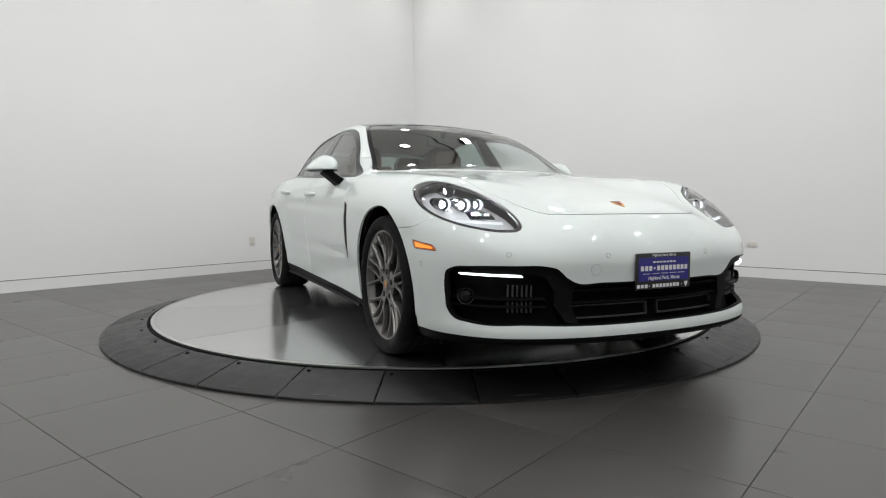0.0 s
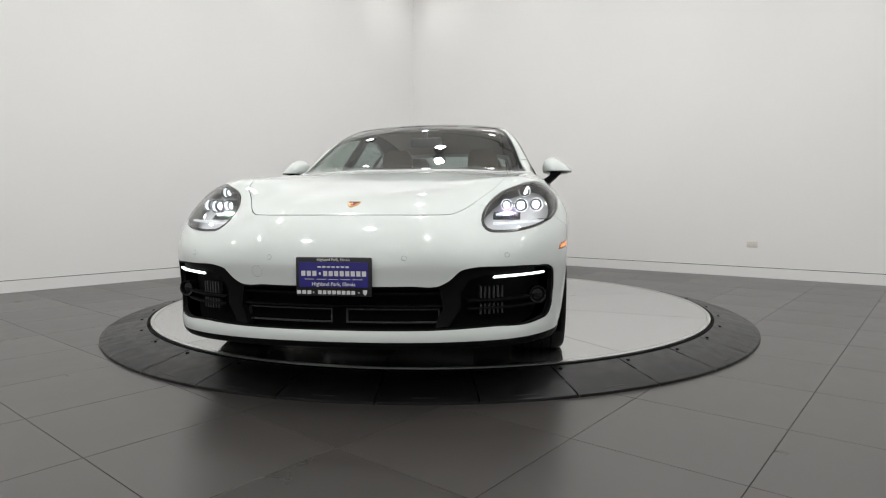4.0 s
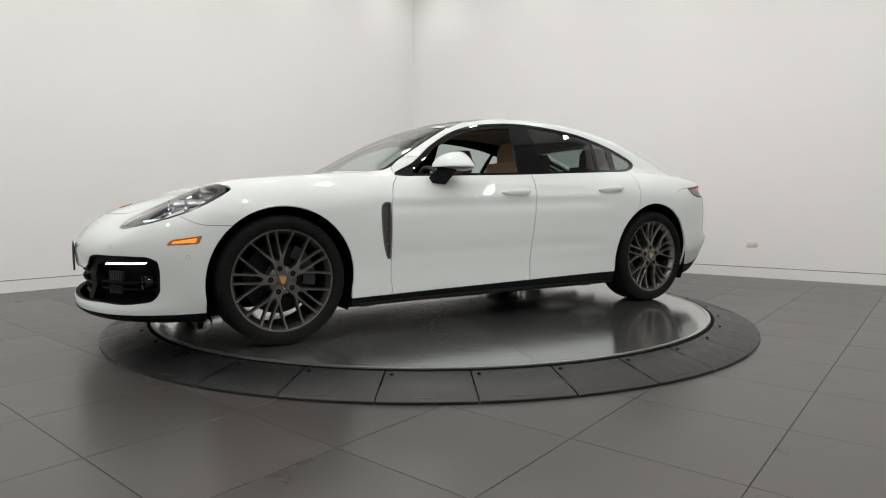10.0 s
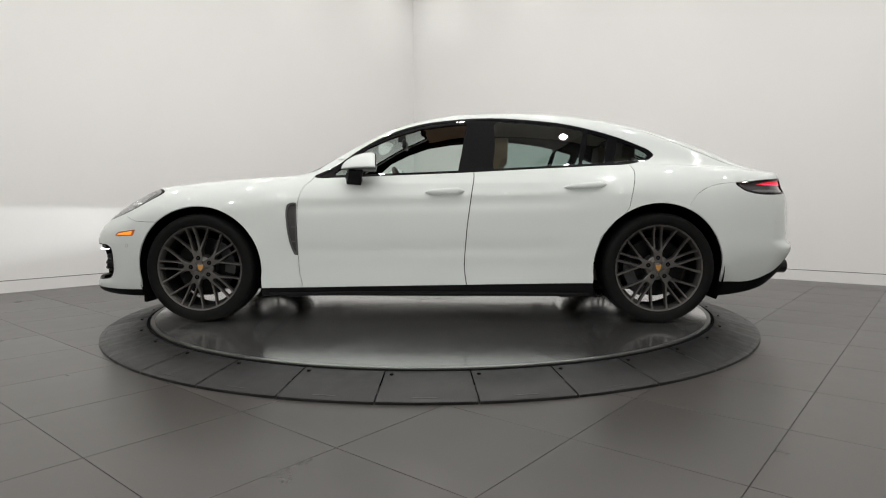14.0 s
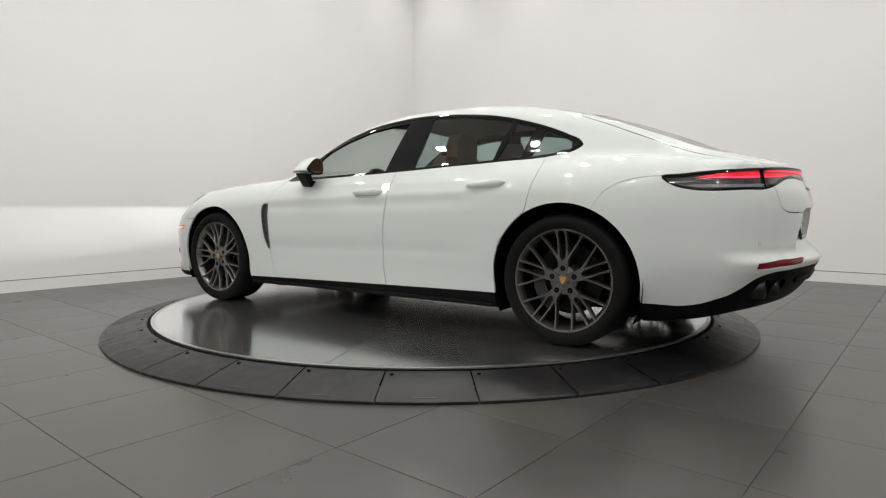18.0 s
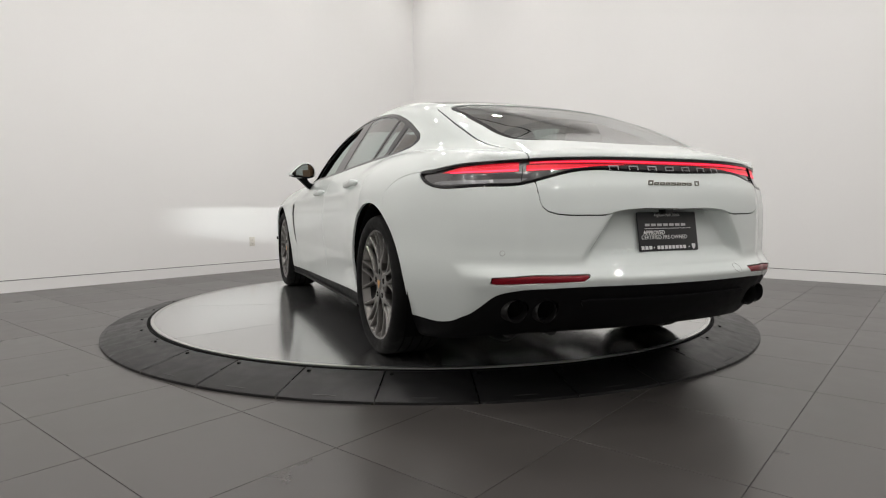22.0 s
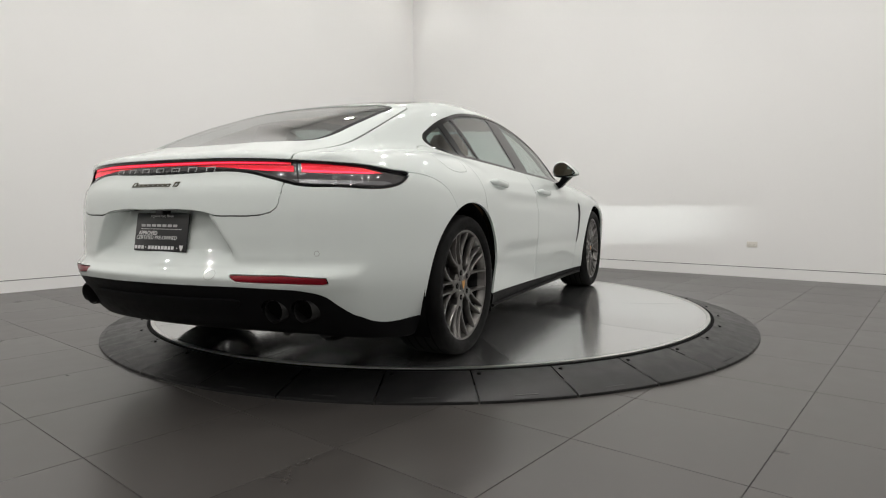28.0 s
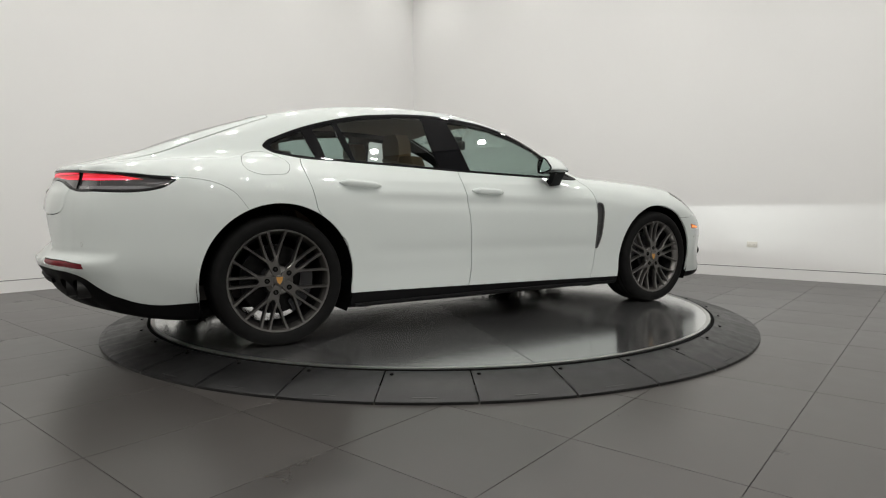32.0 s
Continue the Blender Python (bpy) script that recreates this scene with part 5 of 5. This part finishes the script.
def build_plates():
    # front plate: blue sheet in a black frame
    hw, hh = 0.1555, 0.0775
    f = part("front_plate", box(-hw, -hh, 0, hw, hh, 0.010, 0.005), M_PLATE_BLACK, car, "blue dealer plate in a black frame", smooth=40)
    f.matrix_basis = pose(2.424, 0, 0.4715, 90, 0, 90)
    part("plate_sheet", box(-0.141, -0.042, 0.0095, 0.141, 0.058, 0.0112, 0.001), M_PLATE_BLUE, f, "blue sheet")
    z = 0.0115
    part("lettering", text_mesh("Highland Park, Illinois", 0.0155, M_LETTER), None, f).matrix_basis = pose(0, 0.0675, 0.0103)
    bars(f, M_LETTER, 7, 0.0155, 0.0085, 0.0035, 0, 0.039, z)
    bars(f, M_LETTER, 3, 0.019, 0.026, 0.004, -0.100, 0.013, z)
    bars(f, M_LETTER, 1, 0.009, 0.012, 0.004, -0.055, 0.013, z)
    bars(f, M_LETTER, 8, 0.019, 0.026, 0.0035, 0.046, 0.013, z)
    bars(f, M_LETTER, 5, 0.044, 0.0032, 0.005, 0, -0.010, z)
    part("lettering", text_mesh("Highland Park, Illinois", 0.0205, M_LETTER, bold=0.0003), None, f).matrix_basis = pose(0, -0.0295, z)
    bars(f, M_LETTER, 3, 0.018, 0.019, 0.0035, -0.121, -0.062, 0.0103)
    bars(f, M_LETTER, 8, 0.0165, 0.019, 0.003, 0.012, -0.062, 0.0103)
    for cx in (-0.082, 0.103):
        bars(f, M_LETTER, 1, 0.006, 0.006, 0.002, cx, -0.062, 0.0103)
    part("plate_crest", shield_mesh(0.009, 0.011, 0.0006), M_LETTER, f).matrix_basis = pose(0.128, -0.062, 0.0103)
    # rear plate
    r = part("rear_plate", box(-hw, -0.080, 0, hw, 0.080, 0.008, 0.005), M_PLATE_BLACK, car, "black dealer plate with white lettering", smooth=40)
    r.matrix_basis = pose(-2.502, 0, 0.643, 90, 0, -90) @ pose(0, 0, 0, -9.4, 0, 0)
    z = 0.0083
    part("lettering", text_mesh("Highland Park, Illinois", 0.0155, M_LETTER), None, r).matrix_basis = pose(0.0, 0.067, z)
    bars(r, M_SILVER, 7, 0.027, 0.0135, 0.0045, -0.013, 0.027, z)
    part("rule", box(-0.122, 0.0115, z, 0.121, 0.0135, z + 0.0005), M_LETTER, r)
    part("lettering", text_mesh("APPROVED", 0.0225, M_LETTER, bold=0.0007), None, r).matrix_basis = pose(-0.075, -0.005, z)
    part("lettering", text_mesh("CERTIFIED PRE-OWNED", 0.0225, M_LETTER), None, r).matrix_basis = pose(-0.022, -0.024, z)
    bars(r, M_LETTER, 3, 0.017, 0.018, 0.003, -0.120, -0.065, z)
    bars(r, M_LETTER, 8, 0.0165, 0.018, 0.003, 0.010, -0.065, z)
    for cx in (-0.082, 0.103):
        bars(r, M_LETTER, 1, 0.006, 0.006, 0.002, cx, -0.065, z)
    part("plate_crest", shield_mesh(0.010, 0.012, 0.0006), M_LETTER, r).matrix_basis = pose(0.128, -0.065, z)


build_plates()


def ring_mesh(r, w, m, name):
    return mesh_of(name, lathe([(r - w, 0.0), (r - w, 0.0012), (r, 0.0012), (r + 0.0005, 0.0)], 24), m, 40)


def build_badges():
    # crest on the hood
    p, n = on_surface((0, 0, 1), (2.150, 0, 0.5))
    e = part("hood_crest", shield_mesh(0.027, 0.036, 0.003), M_GOLD, car, "gold and red crest on the hood")
    stick(e, p, n, Vector((-1, 0, 0.3)))
    part("crest_field", shield_mesh(0.013, 0.017, 0.001), M_REDREFLEX, e).matrix_basis = pose(0, -0.002, 0.003)
    part("crest_band", box(-0.024, 0.022, 0.003, 0.024, 0.031, 0.0036), M_GLOSSBLACK, e)
    # round sensors deep in the outer inlets
    for sy in (1, -1):
        cup = part("inlet_sensor", lathe([(0.0, 0.002), (0.020, 0.004), (0.026, 0.0), (0.030, 0.010), (0.036, 0.012), (0.038, 0.004), (0.038, -0.03)], 32, axis="x"), M_GLOSSBLACK, car, "round black sensor in the lower inlet", smooth=40)
        p, _ = on_surface((1, 0, 0), (1.7, 0.800, 0.375))
        cup.matrix_basis = pose(p.x - 0.040, sy * 0.800, 0.375, 0, 0, sy * 12)
    # parking sensors and tow covers
    sensor, disc = ring_mesh(0.0105, 0.0018, M_SENSOR, "sensor_ring"), mesh_of("sensor", lathe([(0.0, 0.001), (0.0085, 0.001), (0.009, 0.0)], 20), M_PAINT)
    for at, way in (((2.0, 0.278, 0.545), (1, 0, 0)), ((2.0, 0.676, 0.552), (1, 0, 0)), ((-2.0, 0.70, 0.567), (-1, 0, 0)), ((1.95, 0.3, 0.50), (0, 1, 0))):
        p, n = on_surface(way, at)
        for s in (1, -1):
            o = part("parking_sensor", disc, None, car)
            stick(o, Vector((p.x, s * p.y, p.z)), Vector((n.x, s * n.y, n.z)))
            part("sensor_ring", sensor, None, o)
    for at, way, r in (((2.0, -0.335, 0.487), (1, 0, 0), 0.024), ((-2.0, -0.33, 0.487), (-1, 0, 0), 0.024)):
        p, n = on_surface(way, at)
        stick(part("tow_cover", ring_mesh(r, 0.0012, M_SENSOR, "tow_cover"), None, car), p - n * 0.0008, n)
    # mark on the light bar: seven plain blocks
    for i in range(7):
        y = 0.263 - 0.0885 * i
        p, n = on_surface((-1, 0, 0), (-2.2, y, 0.8985))
        o = part("word_bar", hollow_bm(0.043, 0.0185, 0.0032, 0.003), M_SILVER, car, "silver block of the rear mark")
        stick(o, p - n * 0.004, n)
    # model mark below it: short slanted blocks
    for i in range(9):
        y = 0.118 - 0.0285 * i - (0.014 if i == 8 else 0)
        p, n = on_surface((-1, 0, 0), (-2.2, y, 0.836))
        tall = 0.0105 if i in (0, 8) else 0.0065
        bm = hollow_bm(0.023, 2 * tall, 0.0042, 0.003)
        for v in bm.verts:
            v.co.y += tall - 0.0075
            v.co.x += 0.45 * v.co.y
        o = part("model_mark", bm, M_MARK, car, "silver block of the model mark")
        stick(o, p, n)
    # windscreen sticker
    p, n = on_surface((0.5, 0, 1), (0.125, 0.470, 1.1))
    o = part("sticker", box(-0.05, -0.018, 0, 0.05, 0.018, 0.0004), M_STICKER, car, "white paper sticker inside the windscreen")
    stick(o, p + n * 0.0015, n, Vector((-1, 0, 0.5)))
    # reversing camera over the rear plate, antenna fin
    part("reversing_camera", box(-2.515, -0.022, 0.716, -2.47, 0.022, 0.736, 0.004), M_BLACK, car, smooth=40)


M_SENSOR = mat("sensor_grey", (0.36, 0.36, 0.36), 0.5)
build_badges()


def quad_bm(q):
    bm = bmesh.new()
    bm.faces.new([bm.verts.new(v) for v in q])
    return bm


def build_lamps():
    """Light modules behind the clear headlight covers."""
    for bowl, s in HEADLIGHTS:
        for y, z, r in MODULES:
            p, _ = on_surface((1, 0, 0), (1.6, y + 1.1 * r, z + 0.8 * r))
            tube = part("light_module", lathe([(r * 0.92, -0.054), (r * 1.04, 0.0), (r * 1.12, 0.003), (r * 1.12, -0.09), (0.0, -0.09)], 28, axis="x"), M_TUBE, bowl, smooth=40)
            tube.matrix_basis = pose(p.x - 0.006, s * y, z, 0, 0, s * 3)
            part("projector_lens", lathe([(0.0, -0.036), (r * 0.45, -0.038), (r * 0.75, -0.043), (r * 0.92, -0.051)], 28, axis="x"), M_GREYLENS, tube, "clear projector lens", smooth=60)
            part("lamp_core", lathe([(0.0, -0.030), (r * 0.30, -0.031), (r * 0.52, -0.034), (r * 0.60, -0.039)], 20, axis="x"), M_HEADGLOW, tube, "lit lamp core", smooth=60)
        # shaded lamp of the dipped beam: a thin light behind a slit
        shade = bmesh.new()
        for y0, y1, z0, z1 in ((-0.044, 0.044, 0.0, 0.002), (-0.046, -0.044, -0.012, 0.002), (0.044, 0.046, -0.012, 0.002)):
            box(1.965, y0, z0, 2.015, y1, z1, 0, 1, shade)
        for k in range(22):
            y0 = -0.044 + 0.004 * k
            box(1.965, y0, -0.012, 1.983 + 0.0058 * ((5 * k) % 7), y0 + 0.004, -0.010, 0, 1, shade)
        box(1.963, -0.046, -0.012, 1.965, 0.046, 0.002, 0, 1, shade)
        sh = part("beam_shade", shade, M_LINER, bowl)
        sh.matrix_basis = pose(0, s * 0.665, 0.716)
        part("beam_source", quad_bm([(1.9656, -0.016, -0.0014), (1.9656, 0.016, -0.0014), (1.9656, 0.016, -0.0002), (1.9656, -0.016, -0.0002)]), M_BEAM, sh)
        strip = bar_mesh([[(2.115 - 0.10 * t * t, s * (0.61 + 0.22 * t), 0.668 + 0.012 * t + dz) for dz in (0, 0.010)] + [(2.09 - 0.10 * t * t, s * (0.61 + 0.22 * t), 0.668 + 0.012 * t + dz) for dz in (0.010, 0)] for t in np.linspace(0, 1, 9)])
        part("light_guide", strip, M_HEADSOFT, bowl, smooth=40)
        shelf = bar_mesh([[(2.06 - 0.12 * t, s * (0.66 + 0.20 * t), 0.686), (2.06 - 0.12 * t, s * (0.66 + 0.20 * t), 0.693), (1.96 - 0.08 * t, s * (0.66 + 0.2 * t), 0.693), (1.96 - 0.08 * t, s * (0.66 + 0.2 * t), 0.686)] for t in np.linspace(0, 1, 6)])
        part("inner_shelf", shelf, M_GREYLENS, bowl, smooth=40)


M_BEAM = mat("dipped_beam", (0.9, 0.9, 0.9), 0.5, glow=(0.94, 1.0, 0.97), glow_strength=100000.0)
M_BEAM.cycles.emission_sampling = "FRONT"
M_TUBE = mat("module_shell", (0.45, 0.46, 0.47), 0.25, metal=1.0)
build_lamps()


M_PIPE = mat("black_pipe", (0.010, 0.010, 0.010), 0.32, metal=0.3, vary=0.1, scale=30)


def build_exhaust():
    for y, x in ((0.648, -2.410), (0.543, -2.458)):
        for s in (1, -1):
            t = part("tailpipe", lathe([(0.0405, 0.10), (0.0405, -0.012), (0.0435, -0.017), (0.047, -0.012), (0.0475, 0.10)], 36, axis="x"), M_PIPE, car, "black round tailpipe", smooth=40)
            t.matrix_basis = pose(x + 0.022, s * y, 0.343)
            part("pipe_inside", lathe([(0.0, 0.06), (0.041, 0.06)], 24, axis="x"), M_LINER, t)
    # underbody tray
    part("underbody", box(-2.05, -0.70, 0.185, 2.15, 0.70, 0.24, 0.03), M_LINER, car, "black underbody tray", smooth=40)
    for x in (1.475, -1.475):
        part("axle_beam", box(x - 0.06, -0.72, 0.22, x + 0.06, 0.72, 0.32, 0.02), M_BLACK, car)
    # pipes, jacking pads and suspension arms that show below the sills
    for s in (1, -1):
        part("exhaust_pipe", lathe([(0.0, -2.0), (0.034, -2.0), (0.034, 0.7), (0.0, 0.7)], 16, axis="x"), M_BLACK, car, "black exhaust pipe", smooth=40).matrix_basis = pose(0, s * 0.22, 0.165)
        part("rear_silencer", lathe([(0.0, -2.02), (0.06, -2.02), (0.085, -1.98), (0.085, -1.72), (0.06, -1.68), (0.0, -1.68)], 24, axis="x"), M_BLACK, car, "black silencer", smooth=40).matrix_basis = pose(0, s * 0.46, 0.205)
        for x in (0.92, -0.92):
            part("jacking_pad", box(x - 0.05, s * 0.74 - 0.035, 0.140, x + 0.05, s * 0.74 + 0.035, 0.19, 0.012), M_BLACK, car, smooth=40)
        for x, d in ((1.475, -0.22), (-1.475, 0.24)):
            part("suspension_arm", bar_mesh([[(x + d * t + a, s * (0.62 - 0.30 * t), 0.215 - 0.05 * t * (1 - t) + b) for a, b in ((-0.028, -0.018), (0.028, -0.018), (0.022, 0.020), (-0.022, 0.020))] for t in (0.0, 0.25, 0.5, 0.75, 1.0)]), M_BLACK, car, smooth=40)
    # black blade along the foot of each sill
    for s in (1, -1):
        secs = []
        for k in range(15):
            t = k / 14
            x = 1.03 - 2.07 * t
            z, y = 0.166 + 0.030 * t * (1 - t), float(half_width(np.array([x]), np.array([0.2]))[0])
            out = 0.012 + 0.016 * math.sin(math.pi * min(max(t, 0.03), 0.97))
            secs.append([(x, s * (y - 0.06), z + 0.034), (x, s * (y + out - 0.006), z + 0.022), (x, s * (y + out), z + 0.014), (x, s * (y + out - 0.004), z + 0.006), (x, s * (y - 0.06), z)])
        part("skirt_blade", bar_mesh(secs), M_TRIM, car, "black lower blade of the sill", smooth=40)
    # rubber air deflectors ahead of the front wheels
    for s in (1, -1):
        part("air_deflector", box(1.87, s * 0.70 - 0.10, 0.115, 1.90, s * 0.70 + 0.13, 0.22, 0.008), M_TRIM, car)


build_exhaust()


def cushion(x0, y0, z0, x1, y1, z1, r=0.05):
    return box(x0, y0, z0, x1, y1, z1, r, 4)


def build_cabin():
    # cabin tub and trim
    part("cabin_floor", box(-1.9, -0.72, 0.25, 0.95, 0.72, 0.33), M_DARKTRIM, car)
    part("bulkhead", box(0.93, -0.70, 0.26, 0.97, 0.70, 0.93), M_DARKTRIM, car)
    dash = bar_mesh([[(0.42, y, 0.60), (0.36, y, 0.78), (0.42, y, 0.90 + 0.012 * math.cos(y * 6)), (0.62, y, 0.93), (0.88, y, 0.925), (0.90, y, 0.60)] for y in np.linspace(-0.70, 0.70, 13)])
    part("dashboard", dash, M_DARKTRIM, car, "dark dashboard", smooth=40)
    part("console", box(-0.75, -0.14, 0.30, 0.45, 0.14, 0.66, 0.03), M_DARKTRIM, car, smooth=40)
    part("parcel_shelf", box(-2.15, -0.55, 0.90, -1.42, 0.55, 0.93, 0.01), M_DARKTRIM, car)
    for s in (1, -1):
        part("door_card", box(-0.97, s * 0.80 - 0.02, 0.35, 0.75, s * 0.80 + 0.02, 0.90, 0.015), M_LEATHER, car, "tan door lining", smooth=40)
    # steering wheel
    w = part("steering_wheel", bmesh.new(), M_DARKTRIM, car)
    bm = bmesh.new()
    rings = []
    for k in range(40):
        a = 2 * math.pi * k / 40
        rings.append([bm.verts.new(((0.175 + 0.016 * math.cos(b)) * math.cos(a), (0.175 + 0.016 * math.cos(b)) * math.sin(a), 0.016 * math.sin(b))) for b in np.linspace(0, 2 * math.pi, 9)[:-1]])
    for a, b in zip(rings, rings[1:] + rings[:1]):
        for j in range(8):
            bm.faces.new((a[j], b[j], b[(j + 1) % 8], a[(j + 1) % 8]))
    box(-0.07, -0.05, -0.02, 0.07, 0.06, 0.02, 0.015, 2, bm)
    box(-0.17, -0.015, -0.008, -0.05, 0.02, 0.008, 0, 2, bm)
    box(0.05, -0.015, -0.008, 0.17, 0.02, 0.008, 0, 2, bm)
    box(-0.02, -0.17, -0.008, 0.02, -0.05, 0.008, 0, 2, bm)
    w.data = mesh_of("steering_wheel", bm, M_DARKTRIM, 40)
    w.matrix_basis = pose(0.20, 0.37, 0.86, 0, -68, 0) @ pose(0, 0, 0, 0, 0, -90)
    # interior mirror
    part("rear_view_mirror", box(0.20, -0.12, 1.19, 0.23, 0.12, 1.26, 0.012), M_BLACK, car, smooth=40)
    part("mirror_stalk", box(0.21, -0.015, 1.25, 0.27, 0.015, 1.30, 0.004), M_BLACK, car)

    def seat(x, y, back, m, label):
        base = part("seat", cushion(x - 0.26, y - 0.25, 0.36, x + 0.26, y + 0.25, 0.58, 0.06), m, car, label, smooth=50)
        b = bar_mesh([[(x - 0.20 - back * t, y - (0.24 - 0.04 * t), 0.52 + 0.56 * t), (x - 0.10 - back * t, y - (0.22 - 0.04 * t), 0.52 + 0.56 * t), (x - 0.09 - back * t, y, 0.52 + 0.56 * t),
                       (x - 0.10 - back * t, y + (0.22 - 0.04 * t), 0.52 + 0.56 * t), (x - 0.20 - back * t, y + (0.24 - 0.04 * t), 0.52 + 0.56 * t), (x - 0.24 - back * t, y + 0.15, 0.52 + 0.56 * t), (x - 0.24 - back * t, y - 0.15, 0.52 + 0.56 * t)] for t in np.linspace(0, 1, 7)])
        part("backrest", b, m, base, smooth=50)
        h = bar_mesh([[(x - 0.20 - back + dx - 0.01 * t, y + sy * wd, 1.05 + 0.18 * t) for dx, sy in ((0.05, -1), (0.06, 0), (0.05, 1), (-0.04, 1), (-0.05, 0), (-0.04, -1))]
                      for t, wd in ((0, 0.10), (0.25, 0.125), (0.7, 0.125), (1, 0.085))])
        part("headrest", h, m, base, smooth=50)

    for y in (0.37, -0.37):
        seat(-0.10, y, 0.20, M_LEATHER, "tan leather front seat")
    for y in (0.36, -0.36):
        seat(-1.02, y, 0.17, M_DARKSEAT, "dark rear seat")


M_DARKSEAT = mat("dark_seat_leather", (0.10, 0.065, 0.045), 0.55, vary=0.1, scale=14, bump=0.1, bump_scale=160)
build_cabin()


# ---------------------------------------------------------------- floor tiles
def floor_tiles():
    a = radians(49.341)
    u, v = Vector((math.cos(a), math.sin(a))), Vector((math.sin(a), -math.cos(a)))
    su, sv, org = 0.5846, 0.5821, Vector((-1.1558, -2.8146))
    j = 0.0015
    bm = box(j, -sv + j, -0.009, su - j, -j, 0.0, 0.0005, 1)
    data = mesh_of("tile", bm, M_TILE)
    near, rest = [], []
    for i in range(-24, 26):
        for k in range(-24, 26):
            c = org + u * su * (i + 0.5) + v * sv * (k + 0.5)
            w = c - CORNER
            den = DIR_L.x * DIR_R.y - DIR_L.y * DIR_R.x
            s, t = (w.x * DIR_R.y - w.y * DIR_R.x) / den, (DIR_L.x * w.y - DIR_L.y * w.x) / den
            if not (-0.3 < s < LEN_L + 0.3 and -0.3 < t < LEN_R + 0.3) or c.length < 1.6:
                continue
            (near if (c - Vector((0, -1.2))).length < 5.4 else rest).append((i, k))
    near.sort(key=lambda q: (org + u * su * (q[0] + 0.5) + v * sv * (q[1] + 0.5) - Vector((0, -1.2))).length)
    near, rest = near[:300], rest + near[300:]
    for i, k in near:
        # local x along u, local y along -v
        part("tile", data, None, floor).matrix_basis = pose(*(org + u * su * i + v * sv * k), 0, 0, 0, 49.341)
    bm = bmesh.new()
    for i, k in rest:
        o = org + u * su * i + v * sv * k
        q = [o + u * j + v * j, o + u * (su - j) + v * j, o + u * (su - j) + v * (sv - j), o + u * j + v * (sv - j)]
        prism([tuple(x) for x in q][::-1], -0.009, 0.0, bm)
    ob = part("far_tiles", bm, M_TILE, floor)
    tagged(ob, "dark grey floor tiles farther off", kind="stuff")


floor_tiles()


# ---------------------------------------------------------------- movement
def motions():
    drift = Curve(DRIFT_T, DRIFT_A)
    rows_car, rows_deck = [], []
    for k in range(33):
        h = TURN_0 - TURN_RATE * k + float(drift(k))
        turn = pose(0, 0, 0, 0, 0, h)
        rows_car.append((float(k), Matrix.Translation((0, 0, DECK)) @ turn @ pose(CAR_AT[0], CAR_AT[1], 0)))
        rows_deck.append((float(k), turn))
    walk(car, rows_car)
    walk(DECK_THING, rows_deck)


motions()
